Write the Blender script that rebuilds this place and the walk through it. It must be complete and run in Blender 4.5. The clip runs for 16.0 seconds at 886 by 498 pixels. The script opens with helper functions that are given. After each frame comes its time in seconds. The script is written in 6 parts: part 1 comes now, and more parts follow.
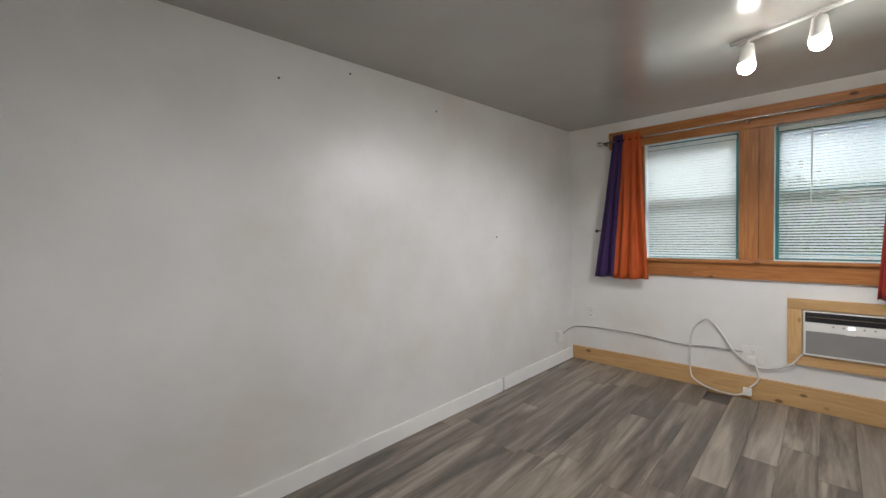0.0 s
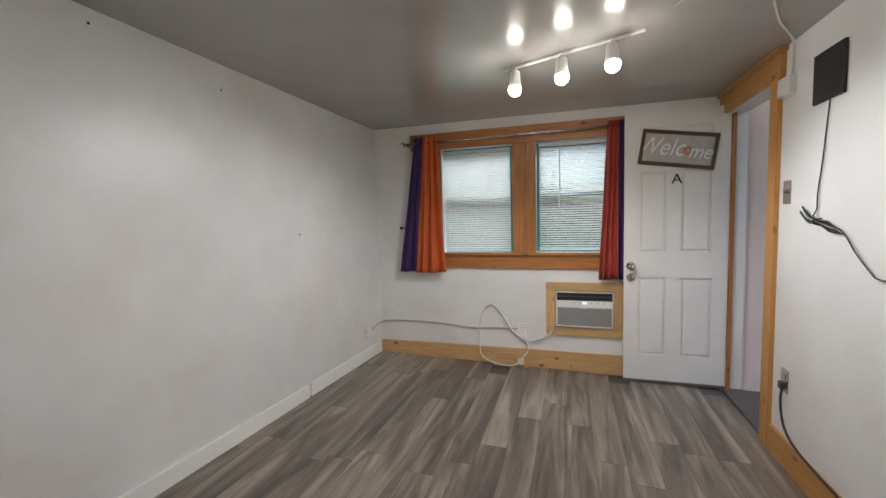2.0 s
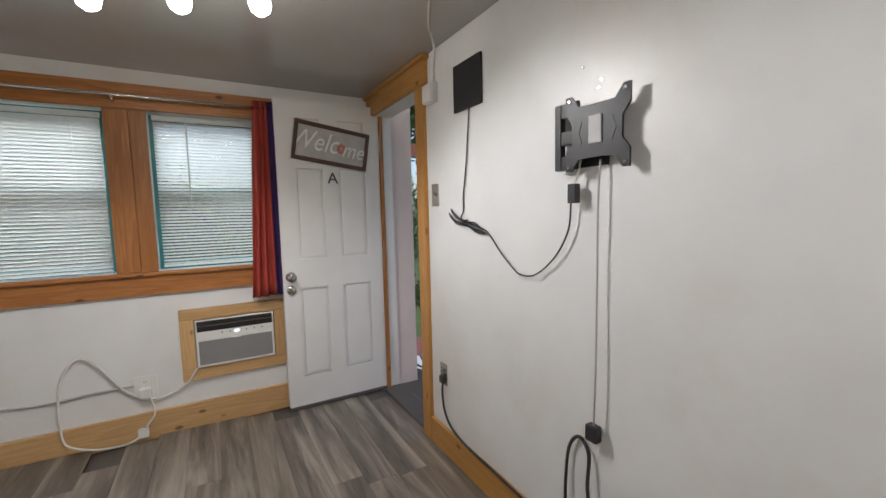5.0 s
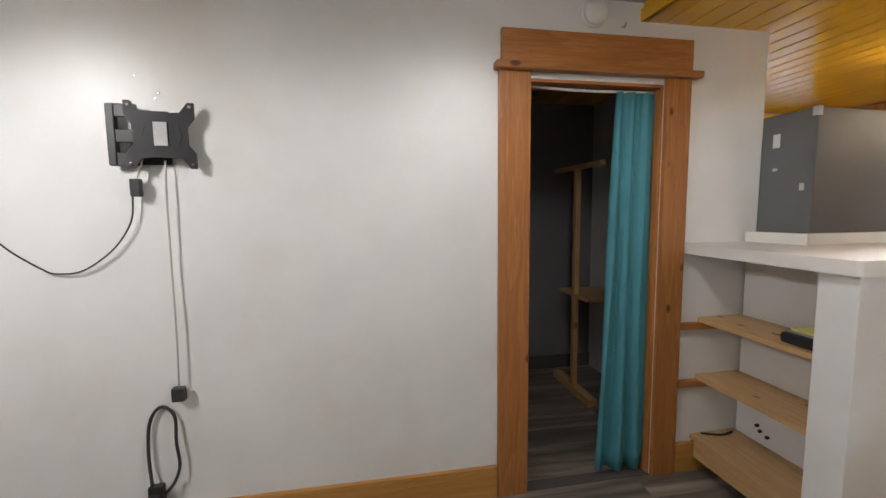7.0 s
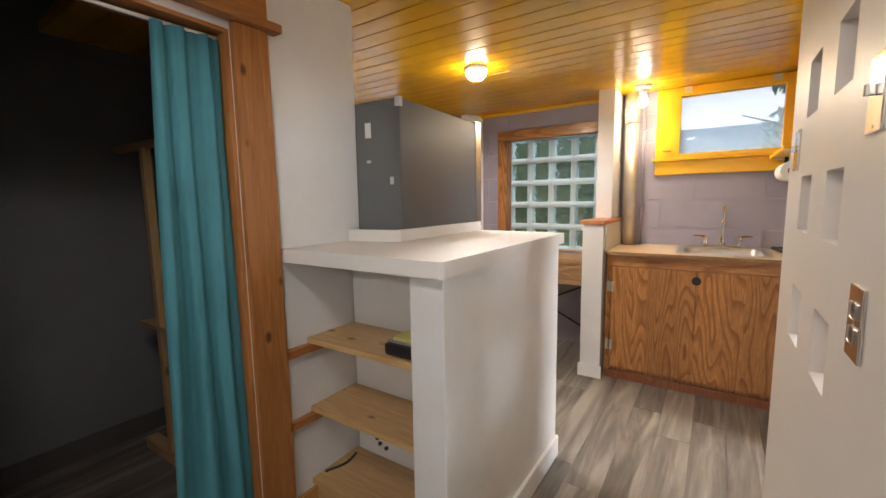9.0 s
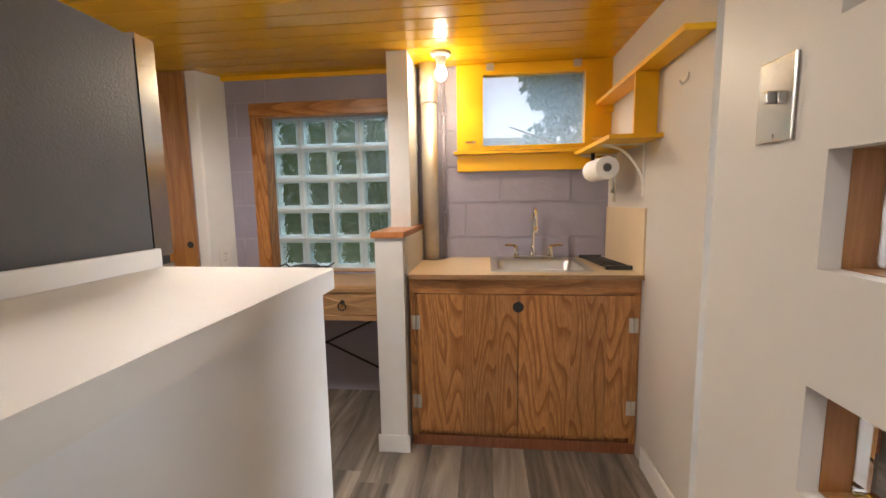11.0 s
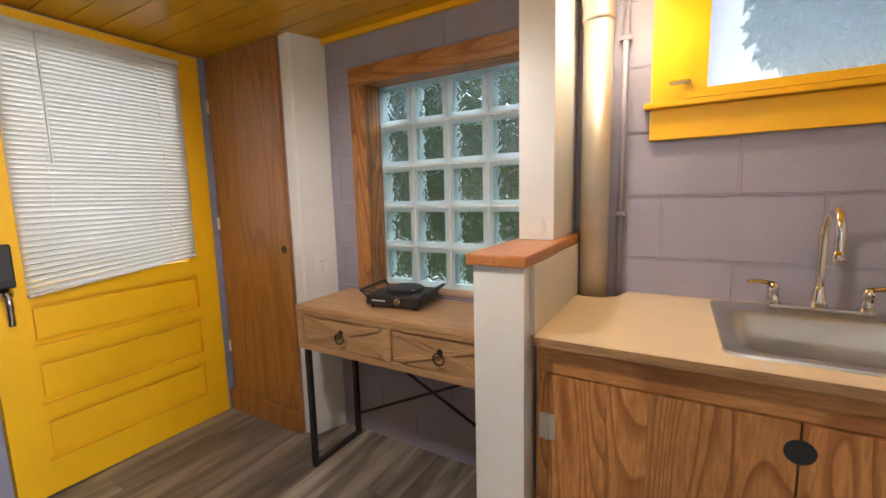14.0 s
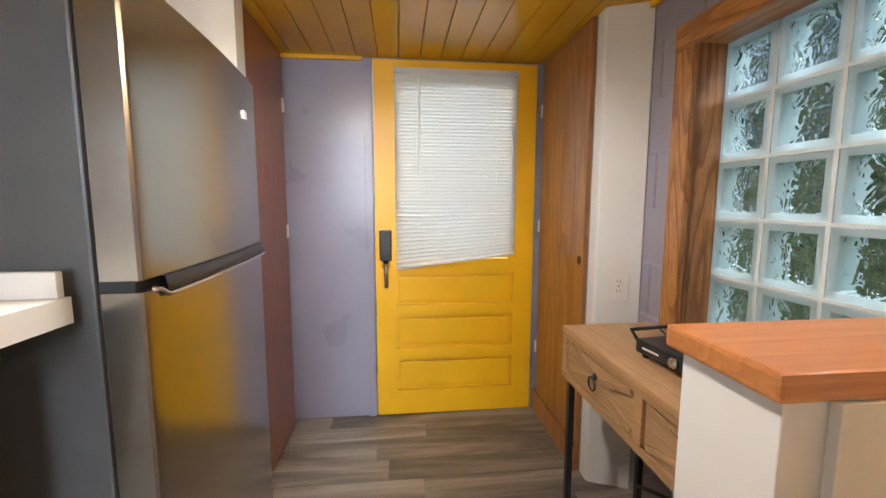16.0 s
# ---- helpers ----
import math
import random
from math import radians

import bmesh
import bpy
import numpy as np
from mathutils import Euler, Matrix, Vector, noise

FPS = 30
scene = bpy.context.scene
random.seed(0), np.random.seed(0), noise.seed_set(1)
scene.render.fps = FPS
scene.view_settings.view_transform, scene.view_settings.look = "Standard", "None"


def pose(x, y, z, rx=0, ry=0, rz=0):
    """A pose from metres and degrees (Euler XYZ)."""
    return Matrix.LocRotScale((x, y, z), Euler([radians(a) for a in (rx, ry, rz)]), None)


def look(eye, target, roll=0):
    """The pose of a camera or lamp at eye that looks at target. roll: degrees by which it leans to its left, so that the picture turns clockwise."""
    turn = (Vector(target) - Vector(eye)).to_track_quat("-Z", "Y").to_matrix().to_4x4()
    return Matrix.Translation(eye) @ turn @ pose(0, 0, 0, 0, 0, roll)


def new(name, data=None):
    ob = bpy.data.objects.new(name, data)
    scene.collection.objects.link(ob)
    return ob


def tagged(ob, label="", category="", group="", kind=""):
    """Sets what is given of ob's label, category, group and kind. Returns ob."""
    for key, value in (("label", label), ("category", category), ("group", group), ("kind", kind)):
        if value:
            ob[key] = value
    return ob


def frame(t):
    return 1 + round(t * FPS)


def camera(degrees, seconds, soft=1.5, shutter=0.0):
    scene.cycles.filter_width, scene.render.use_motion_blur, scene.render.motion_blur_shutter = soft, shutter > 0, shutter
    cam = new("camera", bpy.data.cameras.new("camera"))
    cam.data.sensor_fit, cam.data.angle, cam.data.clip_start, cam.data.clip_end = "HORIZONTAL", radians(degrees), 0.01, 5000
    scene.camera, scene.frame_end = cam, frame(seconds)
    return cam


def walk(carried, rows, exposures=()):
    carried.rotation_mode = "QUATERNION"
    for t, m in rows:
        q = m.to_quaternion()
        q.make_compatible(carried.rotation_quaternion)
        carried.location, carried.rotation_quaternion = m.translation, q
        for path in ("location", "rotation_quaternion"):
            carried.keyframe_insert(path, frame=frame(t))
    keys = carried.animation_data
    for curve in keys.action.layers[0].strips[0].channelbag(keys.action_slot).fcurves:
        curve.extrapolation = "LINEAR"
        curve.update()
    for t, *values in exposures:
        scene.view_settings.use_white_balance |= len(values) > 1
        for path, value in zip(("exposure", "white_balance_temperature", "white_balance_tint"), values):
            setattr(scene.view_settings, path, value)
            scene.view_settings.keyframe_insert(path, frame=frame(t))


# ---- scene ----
cam = camera(94.8, 16.0)
EXPOSURES = [(0, 1.03, 6200, 11), (3, 0.8, 6300, 12), (5.5, 0.76, 6300, 12), (7, 0.95, 6350, 12), (8.5, 0.97, 6550, 14), (10, 0.8, 6600, 14), (12.5, 0.62, 6450, 15), (14, 0.72, 6450, 14), (14.5, 0.8, 6300, 12), (16, 0.95, 6250, 12)]
PATH = [
    (0, (0.278, 0.127, 1.292), (-1.099, 1.574, 1.185), -2.1),
    (0.5, (0.299, 0.154, 1.303), (-0.906, 1.746, 1.189), -2.1),
    (1, (0.287, 0.168, 1.3), (-0.713, 1.896, 1.174), -2.1),
    (1.5, (0.29, 0.185, 1.304), (-0.515, 2.01, 1.159), -2.0),
    (2, (0.289, 0.201, 1.3), (-0.317, 2.101, 1.143), -1.6),
    (2.5, (0.308, 0.222, 1.289), (-0.121, 2.169, 1.128), -1.4),
    (3, (0.295, 0.231, 1.295), (0.029, 2.205, 1.118), -1.2),
    (5.5, (0.272, 0.849, 1.28), (1.701, 2.237, 1.101), -1.4),
    (6, (0.045, 0.823, 1.261), (1.859, 1.644, 1.069), -1.3),
    (6.5, (-0.169, 0.857, 1.299), (1.808, 1.07, 1.076), -0.7),
    (7, (-0.305, 0.916, 1.249), (1.655, 0.568, 1.057), -0.6),
    (7.5, (-0.333, 0.882, 1.246), (1.497, 0.104, 1.032), -0.5),
    (8, (-0.307, 0.813, 1.223), (1.341, -0.299, 0.999), -0.4),
    (8.5, (-0.115, 0.587, 1.232), (1.292, -0.816, 1.005), -0.6),
    (9, (0.051, 0.388, 1.246), (1.154, -1.264, 1.011), -0.9),
    (9.5, (0.217, 0.19, 1.251), (0.994, -1.635, 0.991), -1.1),
    (10, (0.279, -0.067, 1.234), (0.756, -1.991, 0.962), -1.0),
    (12.5, (0.259, -1.08, 1.261), (0.393, -3.065, 1.051), -0.9),
    (13, (0.249, -1.134, 1.249), (0.587, -3.091, 1.017), -1.1),
    (13.5, (0.299, -1.314, 1.233), (0.926, -3.198, 0.992), -1.2),
    (14, (0.352, -1.536, 1.245), (1.345, -3.253, 0.988), -1.4),
    (14.5, (0.314, -1.735, 1.236), (1.717, -3.137, 0.985), -1.3),
    (15, (0.253, -1.901, 1.242), (1.955, -2.921, 0.988), -1.0),
    (15.5, (0.307, -2.027, 1.233), (2.206, -2.607, 0.992), -0.4),
    (16, (0.341, -2.108, 1.253), (2.316, -2.322, 1.026), 0.1),
]
walk(cam, [(t, look(eye, target, roll)) for t, eye, target, roll in PATH], EXPOSURES)

# ---- light ----
world = bpy.data.worlds.new("sky")
scene.world = world
world.use_nodes = True
_wn = world.node_tree.nodes
_sky = _wn.new("ShaderNodeTexSky")
_sky.sky_type = "NISHITA"
_sky.sun_disc = False
_sky.sun_elevation, _sky.sun_rotation = math.radians(55), math.radians(200)
_sky.dust_density = 3.0
world.node_tree.links.new(_sky.outputs[0], _wn["Background"].inputs[0])
_wn["Background"].inputs[1].default_value = 0.12


def lamp(name, kind, m, energy, color, size=0.03, cone=150.0, blend=0.5):
    d = bpy.data.lights.new(name, kind)
    d.energy, d.color = energy, color
    if kind == "SUN":
        d.angle = size
    elif kind == "AREA":
        d.size = size
    else:
        d.shadow_soft_size = size
    if kind == "SPOT":
        d.spot_size, d.spot_blend = math.radians(cone), blend
    ob = new(name, d)
    ob.matrix_world = m
    return ob


lamp("sun", "SUN", look((0, 0, 10), (2.0, 4.5, 0)), 0.9, (1, 0.97, 0.93), math.radians(14))
for _x, _y in ((-0.01, 2.51), (0.24, 2.405), (0.47, 2.308)):
    lamp("track_lamp", "SPOT", look((_x, _y, 1.945), (_x - 0.12, _y - 0.45, 0.3)), 9.5, (1.0, 0.975, 0.95), 0.04, 178, 0.5)
lamp("dome_lamp", "SPOT", look((1.27, -1.82, 1.945), (1.27, -1.82, 0)), 31, (1.0, 0.94, 0.86), 0.06, 174, 0.5)
lamp("dome_lamp", "SPOT", look((0.40, 0.42, 2.03), (0.40, 0.42, 0)), 12.5, (1.0, 0.965, 0.93), 0.10, 172)
lamp("bulb_lamp", "SPOT", look((0.515, -2.87, 1.90), (0.3, -2.3, 0.0)), 6.0, (1.0, 0.84, 0.60), 0.03, 172)
lamp("window_light", "AREA", look((3.5, -2.4, 2.7), (2.6, -2.4, 1.2)), 40, (0.9, 0.96, 1.0), 1.2)
# daylight at the windows, from above outside
lamp("window_light", "AREA", look((1.2, -3.1 - 0.75, 2.75), (1.2, -2.4, 0.6)), 35, (0.82, 0.92, 1.0), 1.2)
lamp("window_light", "AREA", look((-0.1, 4.7, 2.9), (-0.1, 3.6, 1.3)), 60, (0.86, 0.94, 1.0), 1.5)
# added lamp outside the assumed west window, brightens the bathroom
lamp("window_light", "AREA", look((-2.6, -1.6, 1.8), (-1.0, -1.7, 0.9)), 52, (0.84, 0.93, 1.0), 1.0)

# ---- materials ----


def nodes_of(name):
    m = bpy.data.materials.new(name)
    m.use_nodes = True
    nt = m.node_tree
    return m, nt, nt.nodes["Principled BSDF"]


def mixrgb(nt, fac, a, b, mode="MIX"):
    n = nt.nodes.new("ShaderNodeMix")
    n.data_type, n.blend_type = "RGBA", mode
    for sock, v in ((n.inputs[0], fac), (n.inputs[6], a), (n.inputs[7], b)):
        if isinstance(v, (int, float)):
            sock.default_value = v
        elif isinstance(v, tuple):
            sock.default_value = (*v, 1)
        else:
            nt.links.new(v, sock)
    return n.outputs[2]


def noise_fac(nt, vec, scale, detail=4.0, rough=0.55, distort=0.0):
    n = nt.nodes.new("ShaderNodeTexNoise")
    n.inputs["Scale"].default_value, n.inputs["Detail"].default_value = scale, detail
    n.inputs["Roughness"].default_value, n.inputs["Distortion"].default_value = rough, distort
    if vec is not None:
        nt.links.new(vec, n.inputs["Vector"])
    return n.outputs["Fac"]


def ramp(nt, fac, stops):
    n = nt.nodes.new("ShaderNodeValToRGB")
    while len(n.color_ramp.elements) < len(stops):
        n.color_ramp.elements.new(0.5)
    for e, (p, c) in zip(n.color_ramp.elements, stops):
        e.position, e.color = p, (c, c, c, 1) if isinstance(c, (int, float)) else (*c, 1)
    nt.links.new(fac, n.inputs[0])
    return n.outputs[0]


def coords(nt, scale=(1, 1, 1), shift=False):
    tc = nt.nodes.new("ShaderNodeTexCoord")
    mp = nt.nodes.new("ShaderNodeMapping")
    mp.inputs["Scale"].default_value = scale
    nt.links.new(tc.outputs["Object"], mp.inputs["Vector"])
    if shift:
        oi = nt.nodes.new("ShaderNodeObjectInfo")
        mu = nt.nodes.new("ShaderNodeVectorMath")
        mu.operation = "SCALE"
        mu.inputs[0].default_value = (37, 53, 71)
        nt.links.new(oi.outputs["Random"], mu.inputs["Scale"])
        nt.links.new(mu.outputs[0], mp.inputs["Location"])
    return mp.outputs[0]


def bump(nt, bsdf, height, strength, dist=0.01):
    b = nt.nodes.new("ShaderNodeBump")
    b.inputs["Strength"].default_value, b.inputs["Distance"].default_value = strength, dist
    nt.links.new(height, b.inputs["Height"])
    nt.links.new(b.outputs[0], bsdf.inputs["Normal"])


def paint(name, col, rough=0.5, var=0.06, scale=2.0, bumps=0.08, bscale=60.0, metal=0.0, stain=None, stain_at=(0.62, 0.75), coat=0.0):
    m, nt, p = nodes_of(name)
    v = coords(nt)
    big = noise_fac(nt, v, scale, 5)
    lo, hi = tuple(max(0, c * (1 - var)) for c in col), tuple(min(1, c * (1 + var)) for c in col)
    c = mixrgb(nt, ramp(nt, big, [(0.3, 0.0), (0.7, 1.0)]), lo, hi)
    if stain:
        s = noise_fac(nt, v, 0.9, 6, 0.6, 0.4)
        c = mixrgb(nt, ramp(nt, s, [(stain_at[0], 0.0), (stain_at[1], 0.45)]), c, stain)
    nt.links.new(c, p.inputs["Base Color"])
    fine = noise_fac(nt, v, bscale, 3)
    r = nt.nodes.new("ShaderNodeMapRange")
    r.inputs[3].default_value, r.inputs[4].default_value = max(0.02, rough - 0.07), min(1, rough + 0.07)
    nt.links.new(big, r.inputs[0])
    nt.links.new(r.outputs[0], p.inputs["Roughness"])
    p.inputs["Metallic"].default_value = metal
    p.inputs["Coat Weight"].default_value = coat
    if bumps:
        bump(nt, p, fine, bumps, 0.004)
    return m


def wood(name, dark, light, axis="z", rough=0.5, rings=1.0, knots=0.0, wide=9.0, shift=True, bumps=0.12, coat=0.0, stretch=0.07, count=0.0, bold=False):
    """Grain that runs along the axis; rings gives the strength of the arched figure."""
    m, nt, p = nodes_of(name)
    k = {"x": (stretch, 1, 1), "y": (1, stretch, 1), "z": (1, 1, stretch)}[axis]
    v = coords(nt, k, shift)
    grain = noise_fac(nt, v, 120.0, 5, 0.6)
    warp = noise_fac(nt, v, wide * 0.55, 1.2 if bold else 3, 0.4 if bold else 0.5, 0.15 if bold else 0.3)
    mul = nt.nodes.new("ShaderNodeMath")
    mul.operation = "MULTIPLY"
    mul.inputs[1].default_value = count or wide * 1.6
    nt.links.new(warp, mul.inputs[0])
    fr = nt.nodes.new("ShaderNodeMath")
    fr.operation = "FRACT"
    nt.links.new(mul.outputs[0], fr.inputs[0])
    ring = ramp(nt, fr.outputs[0], [(0.0, 0.0), (0.5, 0.06), (0.76, 0.7), (0.92, 1.0), (1.0, 0.0)] if bold else [(0.0, 0.0), (0.7, 0.75), (0.92, 1.0), (1.0, 0.0)])
    base = mixrgb(nt, ramp(nt, grain, [(0.3, 0.0), (0.7, 1.0)]), tuple(a * 0.6 + b * 0.4 for a, b in zip(dark, light)), light)
    mm = nt.nodes.new("ShaderNodeMath")
    mm.operation = "MULTIPLY"
    mm.inputs[1].default_value = 0.75 * rings
    nt.links.new(ring, mm.inputs[0])
    c = mixrgb(nt, mm.outputs[0], base, dark)
    if knots:
        kk = {"x": (0.55, 1, 1), "y": (1, 0.55, 1), "z": (1, 1, 0.55)}[axis]
        vo = nt.nodes.new("ShaderNodeTexVoronoi")
        vo.inputs["Scale"].default_value = 8.0
        nt.links.new(coords(nt, kk, shift), vo.inputs["Vector"])
        c = mixrgb(nt, ramp(nt, vo.outputs["Distance"], [(0.075, knots), (0.12, 0.0)]), c, tuple(d * 0.3 for d in dark))
    if shift:
        oi = nt.nodes.new("ShaderNodeObjectInfo")
        c = mixrgb(nt, 1.0, c, ramp(nt, oi.outputs["Random"], [(0, 0.86), (1, 1.1)]), "MULTIPLY")
    nt.links.new(c, p.inputs["Base Color"])
    p.inputs["Roughness"].default_value = rough
    p.inputs["Coat Weight"].default_value = coat
    bump(nt, p, grain, bumps, 0.003)
    return m


def plank_mat():
    m, nt, p = nodes_of("grey_vinyl_plank")
    v = coords(nt, (1, 0.09, 1), True)
    a = noise_fac(nt, v, 8.0, 4, 0.55, 1.3)
    b = noise_fac(nt, v, 75.0, 4, 0.6)
    w = noise_fac(nt, coords(nt, (1, 0.22, 1), True), 3.0, 3, 0.5, 0.4)
    c = mixrgb(nt, ramp(nt, a, [(0.36, 0.0), (0.50, 0.32), (0.68, 1.0)]), (0.088, 0.070, 0.054), (0.41, 0.35, 0.28))
    c = mixrgb(nt, 0.12, c, ramp(nt, b, [(0.3, 0.03), (0.7, 0.42)]))
    c = mixrgb(nt, 1.0, c, ramp(nt, w, [(0.3, 0.84), (0.7, 1.13)]), "MULTIPLY")
    oi = nt.nodes.new("ShaderNodeObjectInfo")
    c = mixrgb(nt, 1.0, c, ramp(nt, oi.outputs["Random"], [(0, 0.91), (1, 1.07)]), "MULTIPLY")
    nt.links.new(c, p.inputs["Base Color"])
    p.inputs["Roughness"].default_value = 0.31
    bump(nt, p, b, 0.08, 0.002)
    return m


def glass_mat(name, col=(1, 1, 1), rough=0.0, wavy=0.0, wscale=14.0, ior=1.45):
    m, nt, p = nodes_of(name)
    p.inputs["Base Color"].default_value = (*col, 1)
    p.inputs["Transmission Weight"].default_value, p.inputs["Roughness"].default_value = 1.0, rough
    p.inputs["IOR"].default_value = ior
    if wavy:
        bump(nt, p, noise_fac(nt, coords(nt, (1, 1, 1), True), wscale, 2, 0.5, 0.6), wavy, 0.03)
    return m


def glow(name, col, strength):
    m, nt, p = nodes_of(name)
    p.inputs["Base Color"].default_value = (*col, 1)
    p.inputs["Emission Color"].default_value, p.inputs["Emission Strength"].default_value = (*col, 1), strength
    return m


def translucent(m, col, fac):
    nt = m.node_tree
    tr, mx = nt.nodes.new("ShaderNodeBsdfTranslucent"), nt.nodes.new("ShaderNodeMixShader")
    tr.inputs[0].default_value, mx.inputs[0].default_value = (*col, 1), fac
    nt.links.new(nt.nodes["Principled BSDF"].outputs[0], mx.inputs[1])
    nt.links.new(tr.outputs[0], mx.inputs[2])
    nt.links.new(mx.outputs[0], nt.nodes["Material Output"].inputs[0])


WALL = paint("white_wall_paint", (0.755, 0.755, 0.745), 0.37, 0.05, 2.6, 0.2, 26, stain=(0.62, 0.53, 0.41), stain_at=(0.50, 0.72))
WHITE = paint("white_trim_paint", (0.86, 0.86, 0.84), 0.37, 0.03, 4, 0.05, 50)
DOORPAINT = paint("door_white", (0.74, 0.73, 0.71), 0.4, 0.03, 5, 0.05, 70)
PINKWALL = paint("cream_wall_paint", (0.66, 0.62, 0.565), 0.4, 0.03, 2, 0.06, 50)
VESTI = paint("pale_pink_paint", (0.72, 0.61, 0.57), 0.55, 0.04, 4, 0.05, 60)
CEIL = paint("grey_gloss_ceiling", (0.40, 0.385, 0.36), 0.19, 0.05, 2.5, 0.05, 9, coat=0.2)
YELLOW = paint("yellow_paint", (0.87, 0.475, 0.006), 0.37, 0.06, 3, 0.08, 30)
YCEIL = paint("ochre_board_paint", (0.68, 0.365, 0.008), 0.19, 0.07, 3, 0.08, 12)
LAV = paint("lavender_wall_paint", (0.29, 0.28, 0.37), 0.29, 0.05, 3, 0.4, 22)
LAVB = paint("lavender_block_paint", (0.325, 0.305, 0.38), 0.45, 0.06, 4, 0.5, 55)
MORTAR = paint("painted_joint", (0.36, 0.335, 0.41), 0.6, 0.05, 6, 0.3, 60)
PINE = wood("pine_trim_z", (0.25, 0.082, 0.02), (0.50, 0.215, 0.062), "z", 0.42, 0.6, 0.9)
PINEX = wood("pine_trim_x", (0.25, 0.082, 0.02), (0.50, 0.215, 0.062), "x", 0.42, 0.6, 0.9)
PINEY = wood("pine_trim_y", (0.25, 0.082, 0.02), (0.50, 0.215, 0.062), "y", 0.42, 0.6, 0.9)
LPINEX = wood("light_pine_x", (0.42, 0.235, 0.085), (0.63, 0.42, 0.20), "x", 0.45, 0.5, 0.8)
LPINEY = wood("light_pine_y", (0.42, 0.235, 0.085), (0.63, 0.42, 0.20), "y", 0.45, 0.5, 0.8)
GPINEY = wood("golden_pine_y", (0.36, 0.16, 0.03), (0.58, 0.30, 0.085), "y", 0.42, 0.5, 0.8)
GPINEZ = wood("golden_pine_z", (0.36, 0.16, 0.03), (0.58, 0.30, 0.085), "z", 0.42, 0.5, 0.5)
FIRZ = wood("fir_plywood_z", (0.20, 0.060, 0.013), (0.58, 0.275, 0.09), "z", 0.35, 1.0, 0.0, 13.0, coat=0.15, stretch=0.13, count=14.0, bold=True)
FIRX = wood("fir_plywood_x", (0.22, 0.068, 0.015), (0.58, 0.275, 0.09), "x", 0.35, 0.9, 0.5, 10.0, coat=0.15, stretch=0.13, count=10.0, bold=True)
OAKZ = wood("closet_plywood_z", (0.22, 0.078, 0.017), (0.45, 0.205, 0.062), "z", 0.33, 0.75, 0.0, 9.0, coat=0.25, stretch=0.08, count=11.0, bold=True)
REDZ = wood("red_brown_wood_z", (0.16, 0.05, 0.022), (0.30, 0.11, 0.05), "z", 0.35, 0.7, 0.0, 10.0, coat=0.2)
CAPW = wood("orange_cedar_y", (0.34, 0.11, 0.03), (0.56, 0.24, 0.08), "y", 0.35, 0.6, 0.0, coat=0.2)
DESKX = wood("desk_oak_x", (0.30, 0.16, 0.07), (0.50, 0.31, 0.155), "x", 0.5, 0.5)
BIRCH = paint("birch_counter", (0.71, 0.56, 0.36), 0.38, 0.05, 6, 0.04, 80, coat=0.2)
PLYEDGE = wood("plywood_edge_x", (0.16, 0.075, 0.03), (0.44, 0.27, 0.13), "x", 0.5, 0.8, 0, 30)
LAMINATE = paint("white_laminate", (0.74, 0.715, 0.67), 0.38, 0.02, 5, 0.02, 60)
BLACK = paint("black_plastic", (0.018, 0.018, 0.02), 0.4, 0.1, 8, 0.05, 90)
DARKMETAL = paint("black_steel", (0.014, 0.014, 0.016), 0.42, 0.1, 8, 0.05, 90)
STEEL = paint("stainless_steel", (0.55, 0.54, 0.52), 0.36, 0.05, 9, 0.03, 120, metal=1.0)
NICKEL = paint("satin_nickel", (0.62, 0.60, 0.56), 0.19, 0.05, 9, 0.0, 60, metal=1.0)
CHROME = paint("chrome", (0.8, 0.8, 0.8), 0.08, 0.02, 9, 0.0, 60, metal=1.0)
GALV = paint("galvanized_duct", (0.66, 0.62, 0.55), 0.48, 0.1, 7, 0.08, 30, metal=0.85)
BRASS = paint("aged_brass", (0.6, 0.42, 0.16), 0.19, 0.08, 9, 0.0, 60, metal=1.0)
FRIDGE = paint("grey_fridge_side", (0.085, 0.086, 0.09), 0.38, 0.04, 5, 0.25, 160)
FRIDGEDOOR = paint("brushed_fridge_steel", (0.40, 0.385, 0.36), 0.23, 0.03, 2.5, 0.015, 140, metal=1.0)
PORCELAIN = paint("white_porcelain", (0.84, 0.84, 0.82), 0.12, 0.01, 4, 0.0, 60)
PLASTIC = paint("white_plastic", (0.78, 0.77, 0.74), 0.37, 0.03, 8, 0.0, 60)
ACGREY = paint("ac_grille_grey", (0.25, 0.245, 0.24), 0.5, 0.04, 8, 0.3, 200)
PAPER = paint("paper_towel", (0.85, 0.84, 0.81), 0.9, 0.02, 30, 0.5, 150)
SLAT = paint("blind_slat_white", (0.80, 0.80, 0.78), 0.45, 0.02, 6, 0.0, 60)
TEAL = paint("teal_cloth", (0.055, 0.225, 0.265), 0.75, 0.1, 6, 0.4, 350)
PURPLE = paint("purple_cloth", (0.035, 0.012, 0.085), 0.7, 0.1, 6, 0.4, 350)
ORANGE = paint("orange_cloth", (0.50, 0.085, 0.012), 0.7, 0.1, 6, 0.4, 350)
REDCLOTH = paint("rust_red_cloth", (0.36, 0.045, 0.03), 0.7, 0.1, 6, 0.4, 350)
TEALFRAME = paint("teal_sash_paint", (0.03, 0.16, 0.16), 0.45, 0.08, 8, 0.05, 80)
CABLEGREY = paint("grey_cable", (0.42, 0.40, 0.38), 0.5, 0.05, 9, 0.0, 60)
CABLEWHITE = paint("white_cable", (0.72, 0.70, 0.66), 0.45, 0.05, 9, 0.0, 60)
